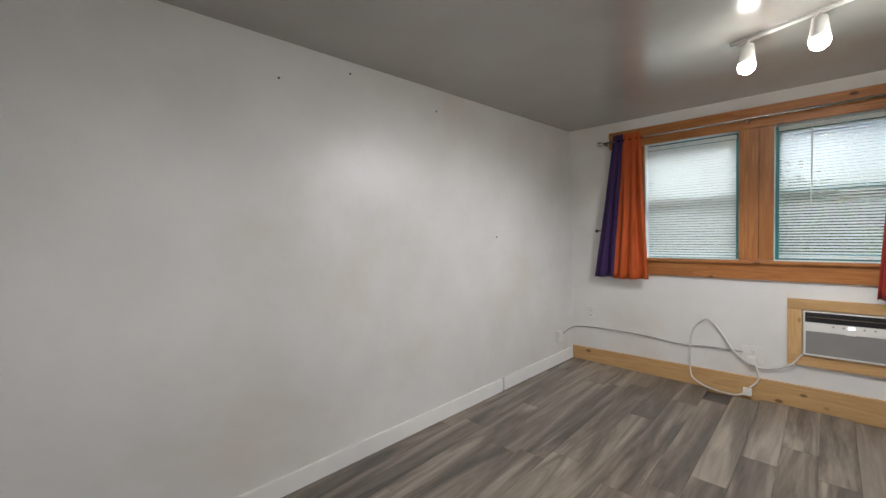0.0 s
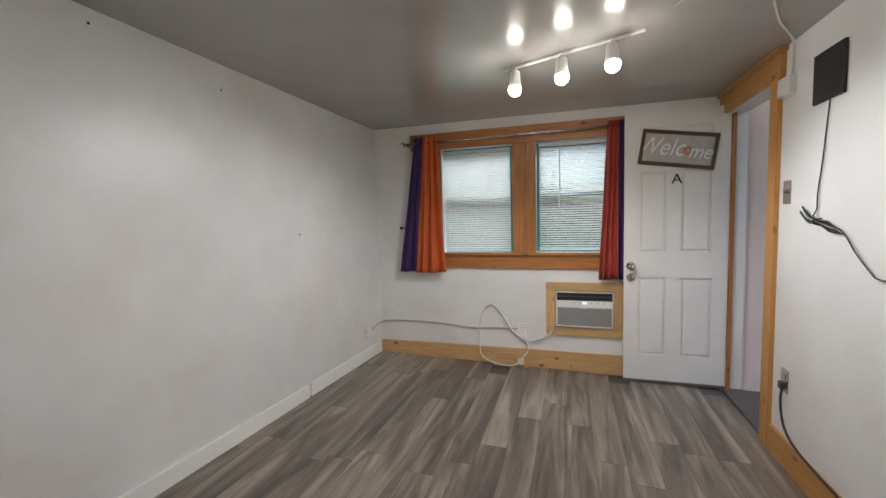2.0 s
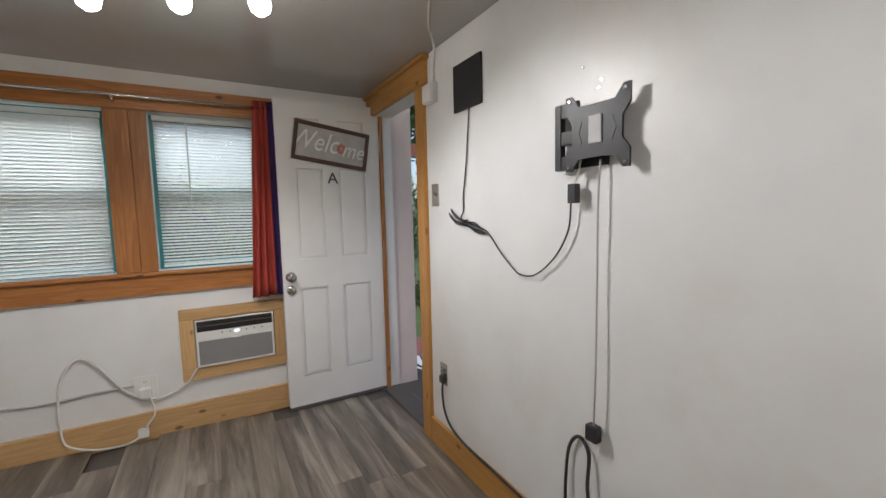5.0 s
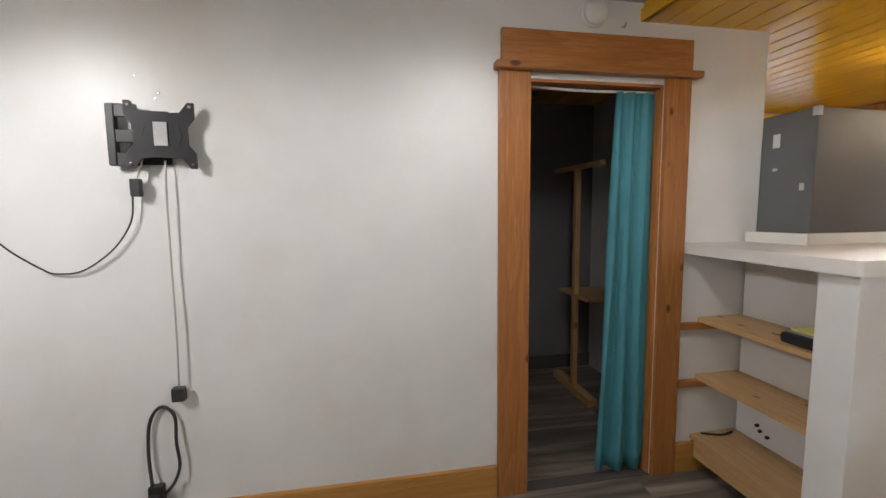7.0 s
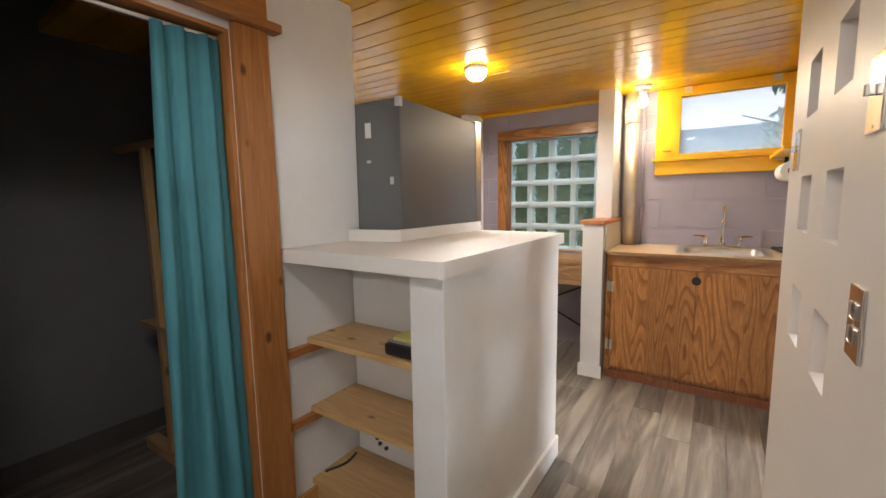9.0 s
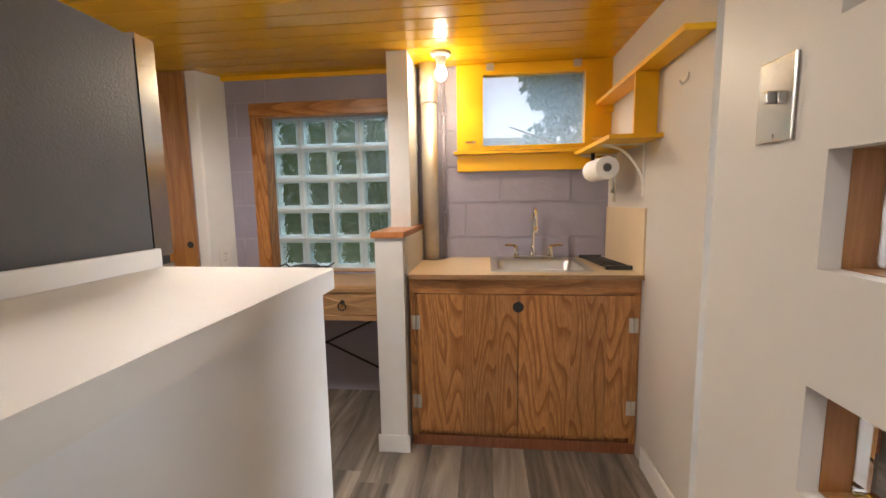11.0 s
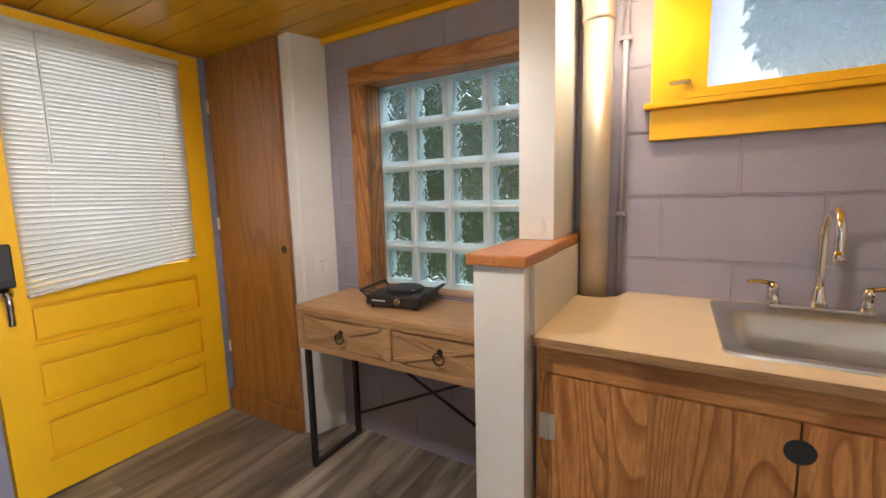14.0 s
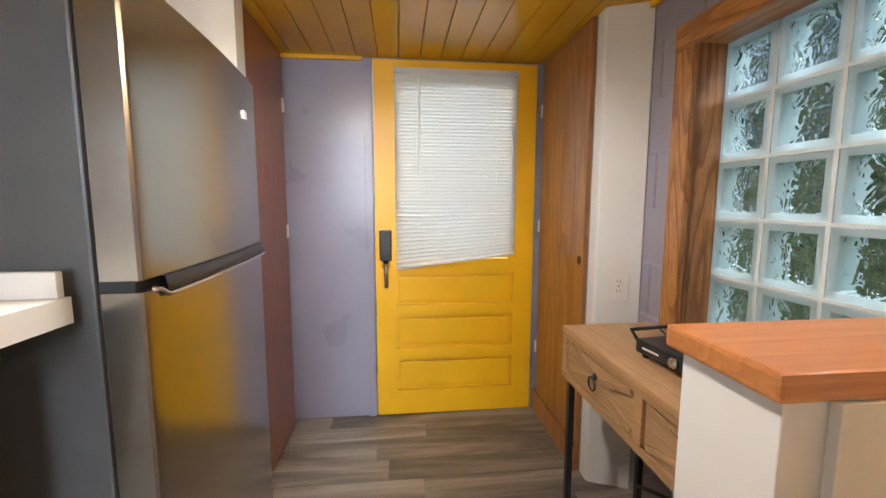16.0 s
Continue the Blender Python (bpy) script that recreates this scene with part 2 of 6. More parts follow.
CABLEBLACK = paint("dark_cable", (0.03, 0.03, 0.032), 0.5, 0.05, 9, 0.0, 60)
DARKWOOD = wood("dark_sign_frame", (0.045, 0.018, 0.012), (0.11, 0.05, 0.035), "x", 0.5, 0.4)
SIGNBACK = paint("whitewashed_sign", (0.46, 0.45, 0.43), 0.7, 0.1, 12, 0.2, 60)
SIGNWHITE = paint("white_sign_letters", (0.78, 0.77, 0.75), 0.6, 0.08, 12, 0.1, 60)
SIGNGREY = paint("grey_sticker", (0.50, 0.50, 0.50), 0.6, 0.1, 12, 0.1, 60)
CORAL = paint("coral_flower", (0.60, 0.22, 0.16), 0.7, 0.1, 20, 0.1, 60)
# dark grey puts the closet's shade into its wall and ceiling colour
CLOSETSHADE = paint("closet_shade_grey", (0.20, 0.20, 0.20), 0.6, 0.08, 3, 0.1, 40)
THRESH = paint("dark_threshold", (0.10, 0.09, 0.085), 0.5, 0.1, 9, 0.1, 60)
PLANK = plank_mat()
CLEAR = glass_mat("clear_pane")
HAZY = glass_mat("veiled_pane")
# bluish veil mixed into the glass imitates sky glare and haze
translucent(HAZY, (0.70, 0.88, 1.0), 0.26)
FRIDGEBACK = paint("glossy_grey_plastic", (0.13, 0.137, 0.137), 0.16, 0.05, 5, 0.1, 60)
SOFTBULB = glow("lit_frosted_shade", (1.0, 0.95, 0.88), 8)
WAVY = glass_mat("wavy_block_glass", (0.90, 0.97, 0.95), 0.02, 0.75, 19.0)
BLOCKEDGE = paint("pale_block_rim", (0.55, 0.66, 0.66), 0.19, 0.08, 20, 0.05, 40)
GROUT = paint("white_grout", (0.66, 0.72, 0.72), 0.6, 0.06, 20, 0.2, 80)
translucent(BLOCKEDGE, (0.86, 0.95, 0.98), 0.55)
BULB = glow("lit_bulb", (1.0, 0.93, 0.82), 30)
WARMBULB = glow("lit_warm_bulb", (1.0, 0.85, 0.6), 30)
LED = glow("display_led", (0.8, 0.9, 1.0), 0.7)

translucent(SLAT, (0.85, 0.85, 0.82), 0.45)
LEAF = paint("foliage_green", (0.055, 0.105, 0.03), 0.6, 0.5, 3, 0.0, 60)
LEAFB = paint("pine_foliage", (0.10, 0.20, 0.16), 0.6, 0.4, 3, 0.0, 60)
translucent(LEAFB, (0.16, 0.34, 0.28), 0.4)
BARK = paint("bark", (0.10, 0.075, 0.055), 0.9, 0.3, 8, 0.5, 40)
GRASS = paint("lawn", (0.07, 0.11, 0.035), 0.9, 0.3, 2, 0.4, 30)
BRICKRED = paint("red_porch_floor", (0.30, 0.10, 0.09), 0.7, 0.15, 6, 0.2, 50)
DECKGREY = paint("weathered_boards", (0.28, 0.29, 0.27), 0.8, 0.15, 6, 0.2, 50)
TURQ = paint("turquoise_planter", (0.20, 0.55, 0.58), 0.5, 0.1, 6, 0.1, 50)

# ---- mesh helpers ----


def bm_box(bm, x0, y0, z0, x1, y1, z1, bev=0.0, m=None):
    t = bmesh.new()
    bmesh.ops.create_cube(t, size=1.0)
    for v in t.verts:
        v.co = Vector(((x0 + x1) / 2 + v.co.x * (x1 - x0), (y0 + y1) / 2 + v.co.y * (y1 - y0), (z0 + z1) / 2 + v.co.z * (z1 - z0)))
    if bev:
        bmesh.ops.bevel(t, geom=t.edges[:], offset=bev, segments=2, affect="EDGES", profile=0.6)
    if m is not None:
        bmesh.ops.transform(t, matrix=m, verts=t.verts)
    me = bpy.data.meshes.new("tmp")
    t.to_mesh(me)
    t.free()
    bm.from_mesh(me)
    bpy.data.meshes.remove(me)
    return bm


def box(*a, **k):
    return bm_box(bmesh.new(), *a, **k)


def tube(pts, r, seg=8, bm=None, caps=True):
    """A round tube along the points; r is one radius or one for each point."""
    bm = bm or bmesh.new()
    pts = [Vector(p) for p in pts]
    rs = r if isinstance(r, (list, tuple)) else [r] * len(pts)
    rings, side = [], None
    for i, p in enumerate(pts):
        d = (pts[min(i + 1, len(pts) - 1)] - pts[max(i - 1, 0)]).normalized()
        if side is None:
            side = d.orthogonal().normalized()
        side = (side - d * side.dot(d)).normalized()
        up = d.cross(side)
        rings.append([bm.verts.new(p + rs[i] * (math.cos(2 * math.pi * k / seg) * side + math.sin(2 * math.pi * k / seg) * up)) for k in range(seg)])
    for a, b in zip(rings, rings[1:]):
        for k in range(seg):
            bm.faces.new((a[k], a[(k + 1) % seg], b[(k + 1) % seg], b[k]))
    if caps:
        bm.faces.new(rings[0][::-1])
        bm.faces.new(rings[-1])
    return bm


def smooth_line(pts, n=8):
    """Points of a smooth curve through the given ones."""
    p = [Vector(q) for q in pts]
    p = [2 * p[0] - p[1]] + p + [2 * p[-1] - p[-2]]
    out = []
    for i in range(1, len(p) - 2):
        for k in range(n):
            t = k / n
            out.append(0.5 * ((2 * p[i]) + (p[i + 1] - p[i - 1]) * t + (2 * p[i - 1] - 5 * p[i] + 4 * p[i + 1] - p[i + 2]) * t * t + (3 * p[i] - p[i - 1] - 3 * p[i + 1] + p[i + 2]) * t ** 3))
    return out + [p[-2]]


def lathe(c, prof, seg=20, m=None, bm=None):
    """A turned body: profile of (radius, height) about the z axis at c."""
    bm = bm or bmesh.new()
    m = m or Matrix.Identity(4)
    rings = []
    for r, z in prof:
        rings.append([bm.verts.new(Vector(c) + (m @ Vector((r * math.cos(2 * math.pi * k / seg), r * math.sin(2 * math.pi * k / seg), z)))) for k in range(seg)])
    for a, b in zip(rings, rings[1:]):
        for k in range(seg):
            bm.faces.new((a[k], a[(k + 1) % seg], b[(k + 1) % seg], b[k]))
    bm.faces.new(rings[0][::-1])
    bm.faces.new(rings[-1])
    return bm


def outline(pts, depth, m):
    """A flat outline in its own x-y plane, given thickness along z, placed by m."""
    bm = bmesh.new()
    a = [bm.verts.new(m @ Vector((x, y, 0))) for x, y in pts]
    b = [bm.verts.new(m @ Vector((x, y, depth))) for x, y in pts]
    bm.faces.new(a[::-1])
    bm.faces.new(b)
    for i in range(len(a)):
        j = (i + 1) % len(a)
        bm.faces.new((a[i], a[j], b[j], b[i]))
    bmesh.ops.recalc_face_normals(bm, faces=bm.faces[:])
    return bm


def thing(name, at, label, category, group=""):
    e = new(name)
    e.empty_display_size = 0.05
    e.matrix_world = Matrix.Translation(at)
    return tagged(e, label, category, group)


def world_of(ob):
    m = Matrix.Identity(4)
    while ob:
        m = ob.matrix_parent_inverse @ ob.matrix_basis @ m if ob.parent else ob.matrix_basis @ m
        ob = ob.parent
    return m


def part(name, bm, material, parent=None, label="", smooth=False, category="", kind="", group=""):
    me = bpy.data.meshes.new(name)
    bm.normal_update()
    bm.to_mesh(me)
    bm.free()
    me.materials.append(material)
    if smooth:
        me.polygons.foreach_set("use_smooth", [True] * len(me.polygons))
    ob = new(name, me)
    if parent:
        ob.parent = parent
        ob.matrix_parent_inverse = world_of(parent).inverted()
    return tagged(ob, label, category, group, kind)


def soften(ob, angle=40):
    for p in ob.data.polygons:
        p.use_smooth = True
    ob.data.set_sharp_from_angle(angle=math.radians(angle))
    return ob


def panel_wall(u0, u1, z0, z1, d0, d1, axis, holes):
    """A wall with openings: along x or y (axis) from u0 to u1, thickness d0 to d1; holes (u0, z0, u1, z1) go right through."""
    us = sorted({u0, u1, *(min(max(h[i], u0), u1) for h in holes for i in (0, 2))})
    zs = sorted({z0, z1, *(min(max(h[i], z0), z1) for h in holes for i in (1, 3))})
    bm = bmesh.new()
    P = (lambda u, d, z: (u, d, z)) if axis == "x" else (lambda u, d, z: (d, u, z))
    solid = {}
    for i in range(len(us) - 1):
        for j in range(len(zs) - 1):
            cu, cz = (us[i] + us[i + 1]) / 2, (zs[j] + zs[j + 1]) / 2
            solid[i, j] = not any(h[0] < cu < h[2] and h[1] < cz < h[3] for h in holes)

    def quad(*c):
        bm.faces.new([bm.verts.new(P(*q)) for q in c])

    for (i, j), s in solid.items():
        if not s:
            continue
        a, b, c, d = us[i], us[i + 1], zs[j], zs[j + 1]
        quad((a, d0, c), (b, d0, c), (b, d0, d), (a, d0, d))
        quad((a, d1, c), (a, d1, d), (b, d1, d), (b, d1, c))
        for di, dj, q in ((-1, 0, ((a, d0, c), (a, d0, d), (a, d1, d), (a, d1, c))), (1, 0, ((b, d0, c), (b, d1, c), (b, d1, d), (b, d0, d))),
                          (0, -1, ((a, d0, c), (a, d1, c), (b, d1, c), (b, d0, c))), (0, 1, ((a, d0, d), (b, d0, d), (b, d1, d), (a, d1, d)))):
            if not solid.get((i + di, j + dj), False):
                quad(*q)
    bmesh.ops.remove_doubles(bm, verts=bm.verts, dist=1e-5)
    bmesh.ops.recalc_face_normals(bm, faces=bm.faces[:])
    return bm


def letters(text, size, m, depth=0.003):
    cu = bpy.data.curves.new("text", "FONT")
    cu.body, cu.size, cu.extrude, cu.align_x, cu.align_y = text, size, depth, "CENTER", "CENTER"
    ob = bpy.data.objects.new("text", cu)
    scene.collection.objects.link(ob)
    bpy.context.view_layer.update()
    me = bpy.data.meshes.new_from_object(ob.evaluated_get(bpy.context.evaluated_depsgraph_get()))
    bpy.data.objects.remove(ob)
    bm = bmesh.new()
    bm.from_mesh(me)
    bpy.data.meshes.remove(me)
    bmesh.ops.transform(bm, matrix=m, verts=bm.verts)
    return bm


# ---- structure ----
N, W, E, S = 3.637, -1.44, 1.311, -3.10   # faces of the walls
HL, HK = 2.10, 2.025                       # ceilings
STEP = -0.25                               # where the living room's ceiling meets the lower boards


def wx(y):
    """The long west wall runs a little out of square."""
    return W - 0.055 * (N - y)


def ceiling_z(x, y):
    """The living room's ceiling sags towards the north-east."""
    k = (x - wx(y)) / (E - wx(y))
    return (2.108 + 0.031 * (N - y)) * (1 - k) + 2.10 * k


def floor_z(x, y):
    """The living room's floor rises a little towards the long wall."""
    return 0.0225 * min(2.6, max(0.0, 0.85 - x)) * min(1.0, max(0.0, (y + 0.7) / 1.1))


def structure(name, bm, mat_, label, category=""):
    return part(name, bm, mat_, None, label, kind="structure", category=category)


WIN_L, WIN_R = (-0.80, 0.985, -0.185, 1.885), (0.005, 0.985, 0.56, 1.885)
structure("wall_north", panel_wall(W - 0.2, 1.62, -0.05, 2.3, N, N + 0.16, "x", [WIN_L, WIN_R, (0.155, 0.375, 0.60, 0.672)]), WALL, "white painted wall with two windows and an air conditioner", "wall")
structure("wall_west", outline([(wx(N), N), (wx(-0.3), -0.3), (wx(-0.3) - 0.14, -0.3), (wx(N) - 0.14, N)], 2.45, Matrix.Translation((0, 0, -0.05))), WALL, "long plain white wall with faint stains", "wall")
structure("wall_east", panel_wall(-0.86, 3.62, -0.05, 2.3, E, E + 0.12, "y", [(2.845, -0.06, 3.53, 1.955), (-0.345, -0.06, 0.27, 1.775)]), WALL, "white wall with an entrance door and a closet opening", "wall")
structure("wall_bath_north", box(-2.0, -0.32, -0.05, -0.15, -0.2, 2.3), WALL, "white wall between living room and bathroom", "wall")
HOLES = [(y - 0.075, z - 0.076, y + 0.075, z + 0.076) for y in (-1.09, -0.77) for z in (1.535, 1.223, 0.912)]
structure("wall_perforated", panel_wall(-1.42, -0.32, -0.05, 2.3, -0.27, -0.15, "y", HOLES), PINKWALL, "white partition wall with six square peepholes", "wall")
structure("wall_sink_side", box(-0.56, S, -0.05, -0.44, -2.02, 2.3), PINKWALL, "cream partition wall beside the sink", "wall")
structure("wall_kitchen_east", panel_wall(S, -1.40, -0.05, 2.3, 2.66, 2.80, "y", [(-2.89, -0.06, -1.97, 2.02)]), LAV, "lavender wall round the yellow door", "wall")
structure("wall_south", panel_wall(-2.0, 2.8, -0.05, 2.3, S - 0.20, S - 0.004, "x", [(-0.41, 1.46, 0.42, 2.01), (0.69, 0.795, 1.685, 1.795)]), MORTAR, "lavender painted concrete block wall with two windows", "wall")
structure("wall_closet_south", box(E + 0.121, -0.858, -0.05, 2.70, -0.78, 2.3), WALL, "white end of the closet wall", "wall")
structure("wall_alcove_east", box(1.985, -1.52, -0.05, 2.07, -0.86, 2.3), WALL, "white wall beside the refrigerator", "wall")
structure("wall_store_front", box(2.07, -1.44, -0.05, 2.66, -1.40, 2.3), LAV, "lavender wall above the brown door", "wall")
structure("wall_closet_back", box(2.62, -0.779, -0.05, 2.7, 1.0, 2.3), CLOSETSHADE, "closet back wall, its dimness put into the colour", "wall")
structure("wall_closet_north", box(E + 0.12, 0.95, -0.05, 2.62, 1.03, 2.3), CLOSETSHADE, "closet side wall, its dimness put into the colour", "wall")
structure("wall_bath_west", panel_wall(S, -0.12, -0.05, 2.3, -2.0, -1.9, "y", [(-2.1, 0.95, -1.1, 1.9)]), REDZ, "brown wood panelled bathroom wall", "wall")
structure("wall_vestibule", box(1.432, 3.56, -0.05, 1.60, 3.636, 2.3), VESTI, "pale pink wooden wall of the entrance", "wall")
_b = bmesh.new()
_g = [[[_b.verts.new((wx(y) - 0.1 + (E + 0.16 - wx(y)) * i / 8, y, ceiling_z(wx(y) - 0.1 + (E + 0.16 - wx(y)) * i / 8, y) + o)) for i in range(9)] for y in [STEP + (N + 0.1 - STEP) * j / 8 for j in range(9)]] for o in (0.0, 0.1)]
for _j in range(8):
    for _i in range(8):
        for _l in _g:
            _b.faces.new((_l[_j][_i], _l[_j][_i + 1], _l[_j + 1][_i + 1], _l[_j + 1][_i]))
bmesh.ops.recalc_face_normals(_b, faces=_b.faces[:])
structure("ceiling", _b, CEIL, "glossy grey painted living room ceiling", "ceiling")
structure("ceiling_closet", box(E + 0.06, -0.8, 2.2, 2.7, 1.0, 2.3), CLOSETSHADE, "closet ceiling, its dimness put into the colour", "ceiling")
_bm = bmesh.new()
for _i in range(26):
    _y = S - 0.02 + _i * 0.1115
    bm_box(_bm, -2.0, _y + 0.0015, HK, 2.8, _y + 0.110, HK + 0.05, 0.003)
structure("ceiling_boards", _bm, YCEIL, "glossy ochre yellow tongue and groove board ceiling", "ceiling")
structure("ceiling_backing", box(-2.0, S - 0.1, HK + 0.051, 2.8, STEP, HK + 0.1), YCEIL, "boards behind the yellow ceiling", "ceiling")
structure("ceiling_step", box(wx(STEP), STEP, HK, E - 0.001, STEP + 0.015, 2.3), YCEIL, "yellow step between the two ceilings", "ceiling")
structure("floor", box(-2.1, S - 0.2, -0.12, 2.9, N + 0.1, -0.006), THRESH, "floor under grey wood look planks", "floor")

# trims of the living room
structure("baseboard", box(-1.4325, N - 0.022, 0, 0.67, N, 0.165, 0.003), LPINEX, "light pine baseboard with knots", "baseboard")
_wq = Matrix.Translation((W, N, 0)) @ Matrix.Rotation(math.atan(-0.055), 4, "Z")
structure("baseboard", box(0.0, -1.045, 0, 0.014, -0.024, 0.15, 0.004, m=_wq), WHITE, "white painted baseboard", "baseboard")
structure("baseboard", box(0.0, -3.84, 0, 0.016, -1.07, 0.145, 0.004, m=_wq), WHITE, "white painted baseboard", "baseboard")
structure("baseboard", box(E - 0.02, 0.402, 0, E, 2.748, 0.14, 0.003), GPINEY, "golden pine baseboard", "baseboard")
structure("baseboard", box(E - 0.02, -0.78, 0, E, -0.465, 0.14, 0.003), GPINEY, "golden pine baseboard below the shelves", "baseboard")
structure("baseboard", box(-0.147, -1.418, 0, -0.135, -0.2, 0.09, 0.004), WHITE, "white baseboard of the partition", "baseboard")
structure("baseboard", box(-0.44, -2.44, 0, -0.427, -2.03, 0.10, 0.004), WHITE, "white baseboard beside the sink", "baseboard")

# window surround on the north wall
_wt = thing("trim_window", (-0.25, N, 0.86), "orange-brown pine surround of the paired windows", "window trim")
tagged(_wt, kind="structure")
part("head_board", box(-1.075, N - 0.025, 1.885, 0.70, N, 2.022, 0.003), PINEX, _wt)
part("apron", box(-0.93, N - 0.022, 0.852, 0.70, N, 0.965, 0.003), PINEX, _wt)
part("sill", box(-0.95, N - 0.045, 0.965, 0.70, N, 0.985, 0.004), PINEX, _wt)
part("side_board", box(-0.93, N - 0.022, 0.987, -0.80, N, 1.883, 0.003), PINE, _wt)
part("mullion", box(-0.185, N - 0.024, 0.987, -0.075, N, 1.883, 0.003), PINE, _wt)
part("mullion", box(-0.073, N - 0.022, 0.987, 0.005, N, 1.883, 0.003), PINE, _wt)
part("side_board", box(0.56, N - 0.022, 0.987, 0.70, N, 1.883, 0.003), PINE, _wt)


def sash_window(name, x0, z0, x1, z1, y):
    t = thing(name, ((x0 + x1) / 2, y, z0), "teal framed double-hung sash window", "window")
    tagged(t, kind="structure")
    zm = (z0 + z1) / 2 + 0.028
    part("stile", box(x0, y, z0, x0 + 0.03, y + 0.05, z1), TEALFRAME, t)
    part("stile", box(x1 - 0.03, y, z0, x1, y + 0.05, z1), TEALFRAME, t)
    part("rail", box(x0 + 0.03, y + 0.002, z0, x1 - 0.03, y + 0.05, z0 + 0.04), TEALFRAME, t)
    part("rail", box(x0 + 0.03, y + 0.002, zm - 0.02, x1 - 0.03, y + 0.05, zm + 0.02), TEALFRAME, t)
    part("rail", box(x0 + 0.03, y + 0.002, z1 - 0.04, x1 - 0.03, y + 0.05, z1), TEALFRAME, t)
    for a, b in ((z0 + 0.04, zm - 0.02), (zm + 0.02, z1 - 0.04)):
        part("pane", box(x0 + 0.03, y + 0.02, a, x1 - 0.03, y + 0.024, b), CLEAR, t).visible_shadow = False
    return t


sash_window("window_1", *WIN_L, N + 0.09)
sash_window("window_2", *WIN_R, N + 0.09)


def mini_blind(name, x0, x1, z0, z1, m, n, tilt, label, droop=0.0, wand=None):
    """A white mini blind in its own x-z plane, placed by m; droop lowers the left end of the last slats."""
    t = thing(name, m.translation, label, "window blind")
    part("headrail", box(x0, -0.014, z1 - 0.026, x1, 0.014, z1, 0.002, m=m), SLAT, t)
    w, me = x1 - x0 - 0.006, None
    dz = (z1 - 0.03 - z0 - 0.012) / n
    for i in range(n):
        z = z1 - 0.032 - (i + 0.5) * dz
        k = max(0.0, (i - (n - 15)) / 15)
        lean = math.atan2(droop * k, w)
        mm = m @ Matrix.Translation(((x0 + x1) / 2, 0, z - droop * k / 2)) @ Matrix.Rotation(-lean, 4, "Y") @ Matrix.Rotation(math.radians(tilt), 4, "X")
        if me is None:
            b = bmesh.new()
            rows = [(-0.0125, 0.0), (-0.006, 0.0016), (0.0, 0.0021), (0.006, 0.0016), (0.0125, 0.0)]
            v = [[b.verts.new((s * w / 2, y, zz + o)) for y, zz in rows] for o in (0.0, -0.0006) for s in (-1, 1)]
            for j in range(4):
                b.faces.new((v[0][j], v[1][j], v[1][j + 1], v[0][j + 1]))
                b.faces.new((v[2][j], v[2][j + 1], v[3][j + 1], v[3][j]))
            me = bpy.data.meshes.new("slat")
            b.to_mesh(me)
            b.free()
            me.materials.append(SLAT)
        s = new("slat", me)
        s.parent = t
        s.matrix_parent_inverse = t.matrix_basis.inverted()
        s.matrix_basis = mm
    lean = math.atan2(droop, w)
    mm = m @ Matrix.Translation(((x0 + x1) / 2, 0, z0 + 0.006 - droop / 2)) @ Matrix.Rotation(-lean, 4, "Y")
    part("bottom_rail", box(-w / 2, -0.011, -0.006, w / 2, 0.011, 0.006, 0.002, m=mm), SLAT, t)
    for x in (x0 + 0.12, x1 - 0.12):
        part("ladder_cord", tube([m @ Vector((x, -0.013, z0 + 0.01)), m @ Vector((x, -0.013, z1 - 0.02))], 0.0007, 4), SLAT, t)
    if wand:
        part("tilt_wand", tube([m @ Vector((wand[0], -0.022, z1 - 0.03)), m @ Vector((wand[0], -0.022, wand[1]))], 0.004, 6), CABLEWHITE, t)
    return t


mini_blind("mini_blind", -0.795, -0.205, 0.965, 1.865, pose(0, N + 0.035, 0), 44, -40, "white mini blind lowered over the sash window")
mini_blind("mini_blind", 0.025, 0.555, 1.0, 1.875, pose(0, N + 0.05, 0), 44, -27, "white mini blind with tilted slats over the window", wand=(0.19, 1.35))


def drape(name, x0, x1, z0, z1, y, folds, depth, mat_, parent, flare=0.0, shift=0.0, lean=0.0, axis="x", phase=0.0):
    """Hanging cloth with soft folds that open towards the hem."""
    bm, nu, nv = bmesh.new(), folds * 10, 24
    rows = []
    for j in range(nv + 1):
        v = j / nv
        row = []
        for i in range(nu + 1):
            u = i / nu
            a = phase + 2 * math.pi * folds * (u + 0.035 * math.sin(5 * v + 7 * u))
            x = x0 + (x1 - x0) * u + flare * v * (u - 0.5) * 2 + lean * v
            d = y + depth * (0.5 + 0.6 * v) * math.sin(a) + 0.25 * depth * math.sin(2.3 * a + 3 * v)
            z = z1 - (z1 - z0 + shift * math.sin(3 * u + 1)) * v
            row.append(bm.verts.new((x, d, z) if axis == "x" else (d, x, z)))
        rows.append(row)
    for a, b in zip(rows, rows[1:]):
        for i in range(nu):
            bm.faces.new((a[i], a[i + 1], b[i + 1], b[i]))
    ob = part(name, bm, mat_, parent, smooth=True)
    s = ob.modifiers.new("thickness", "SOLIDIFY")
    s.thickness = 0.002
    return ob


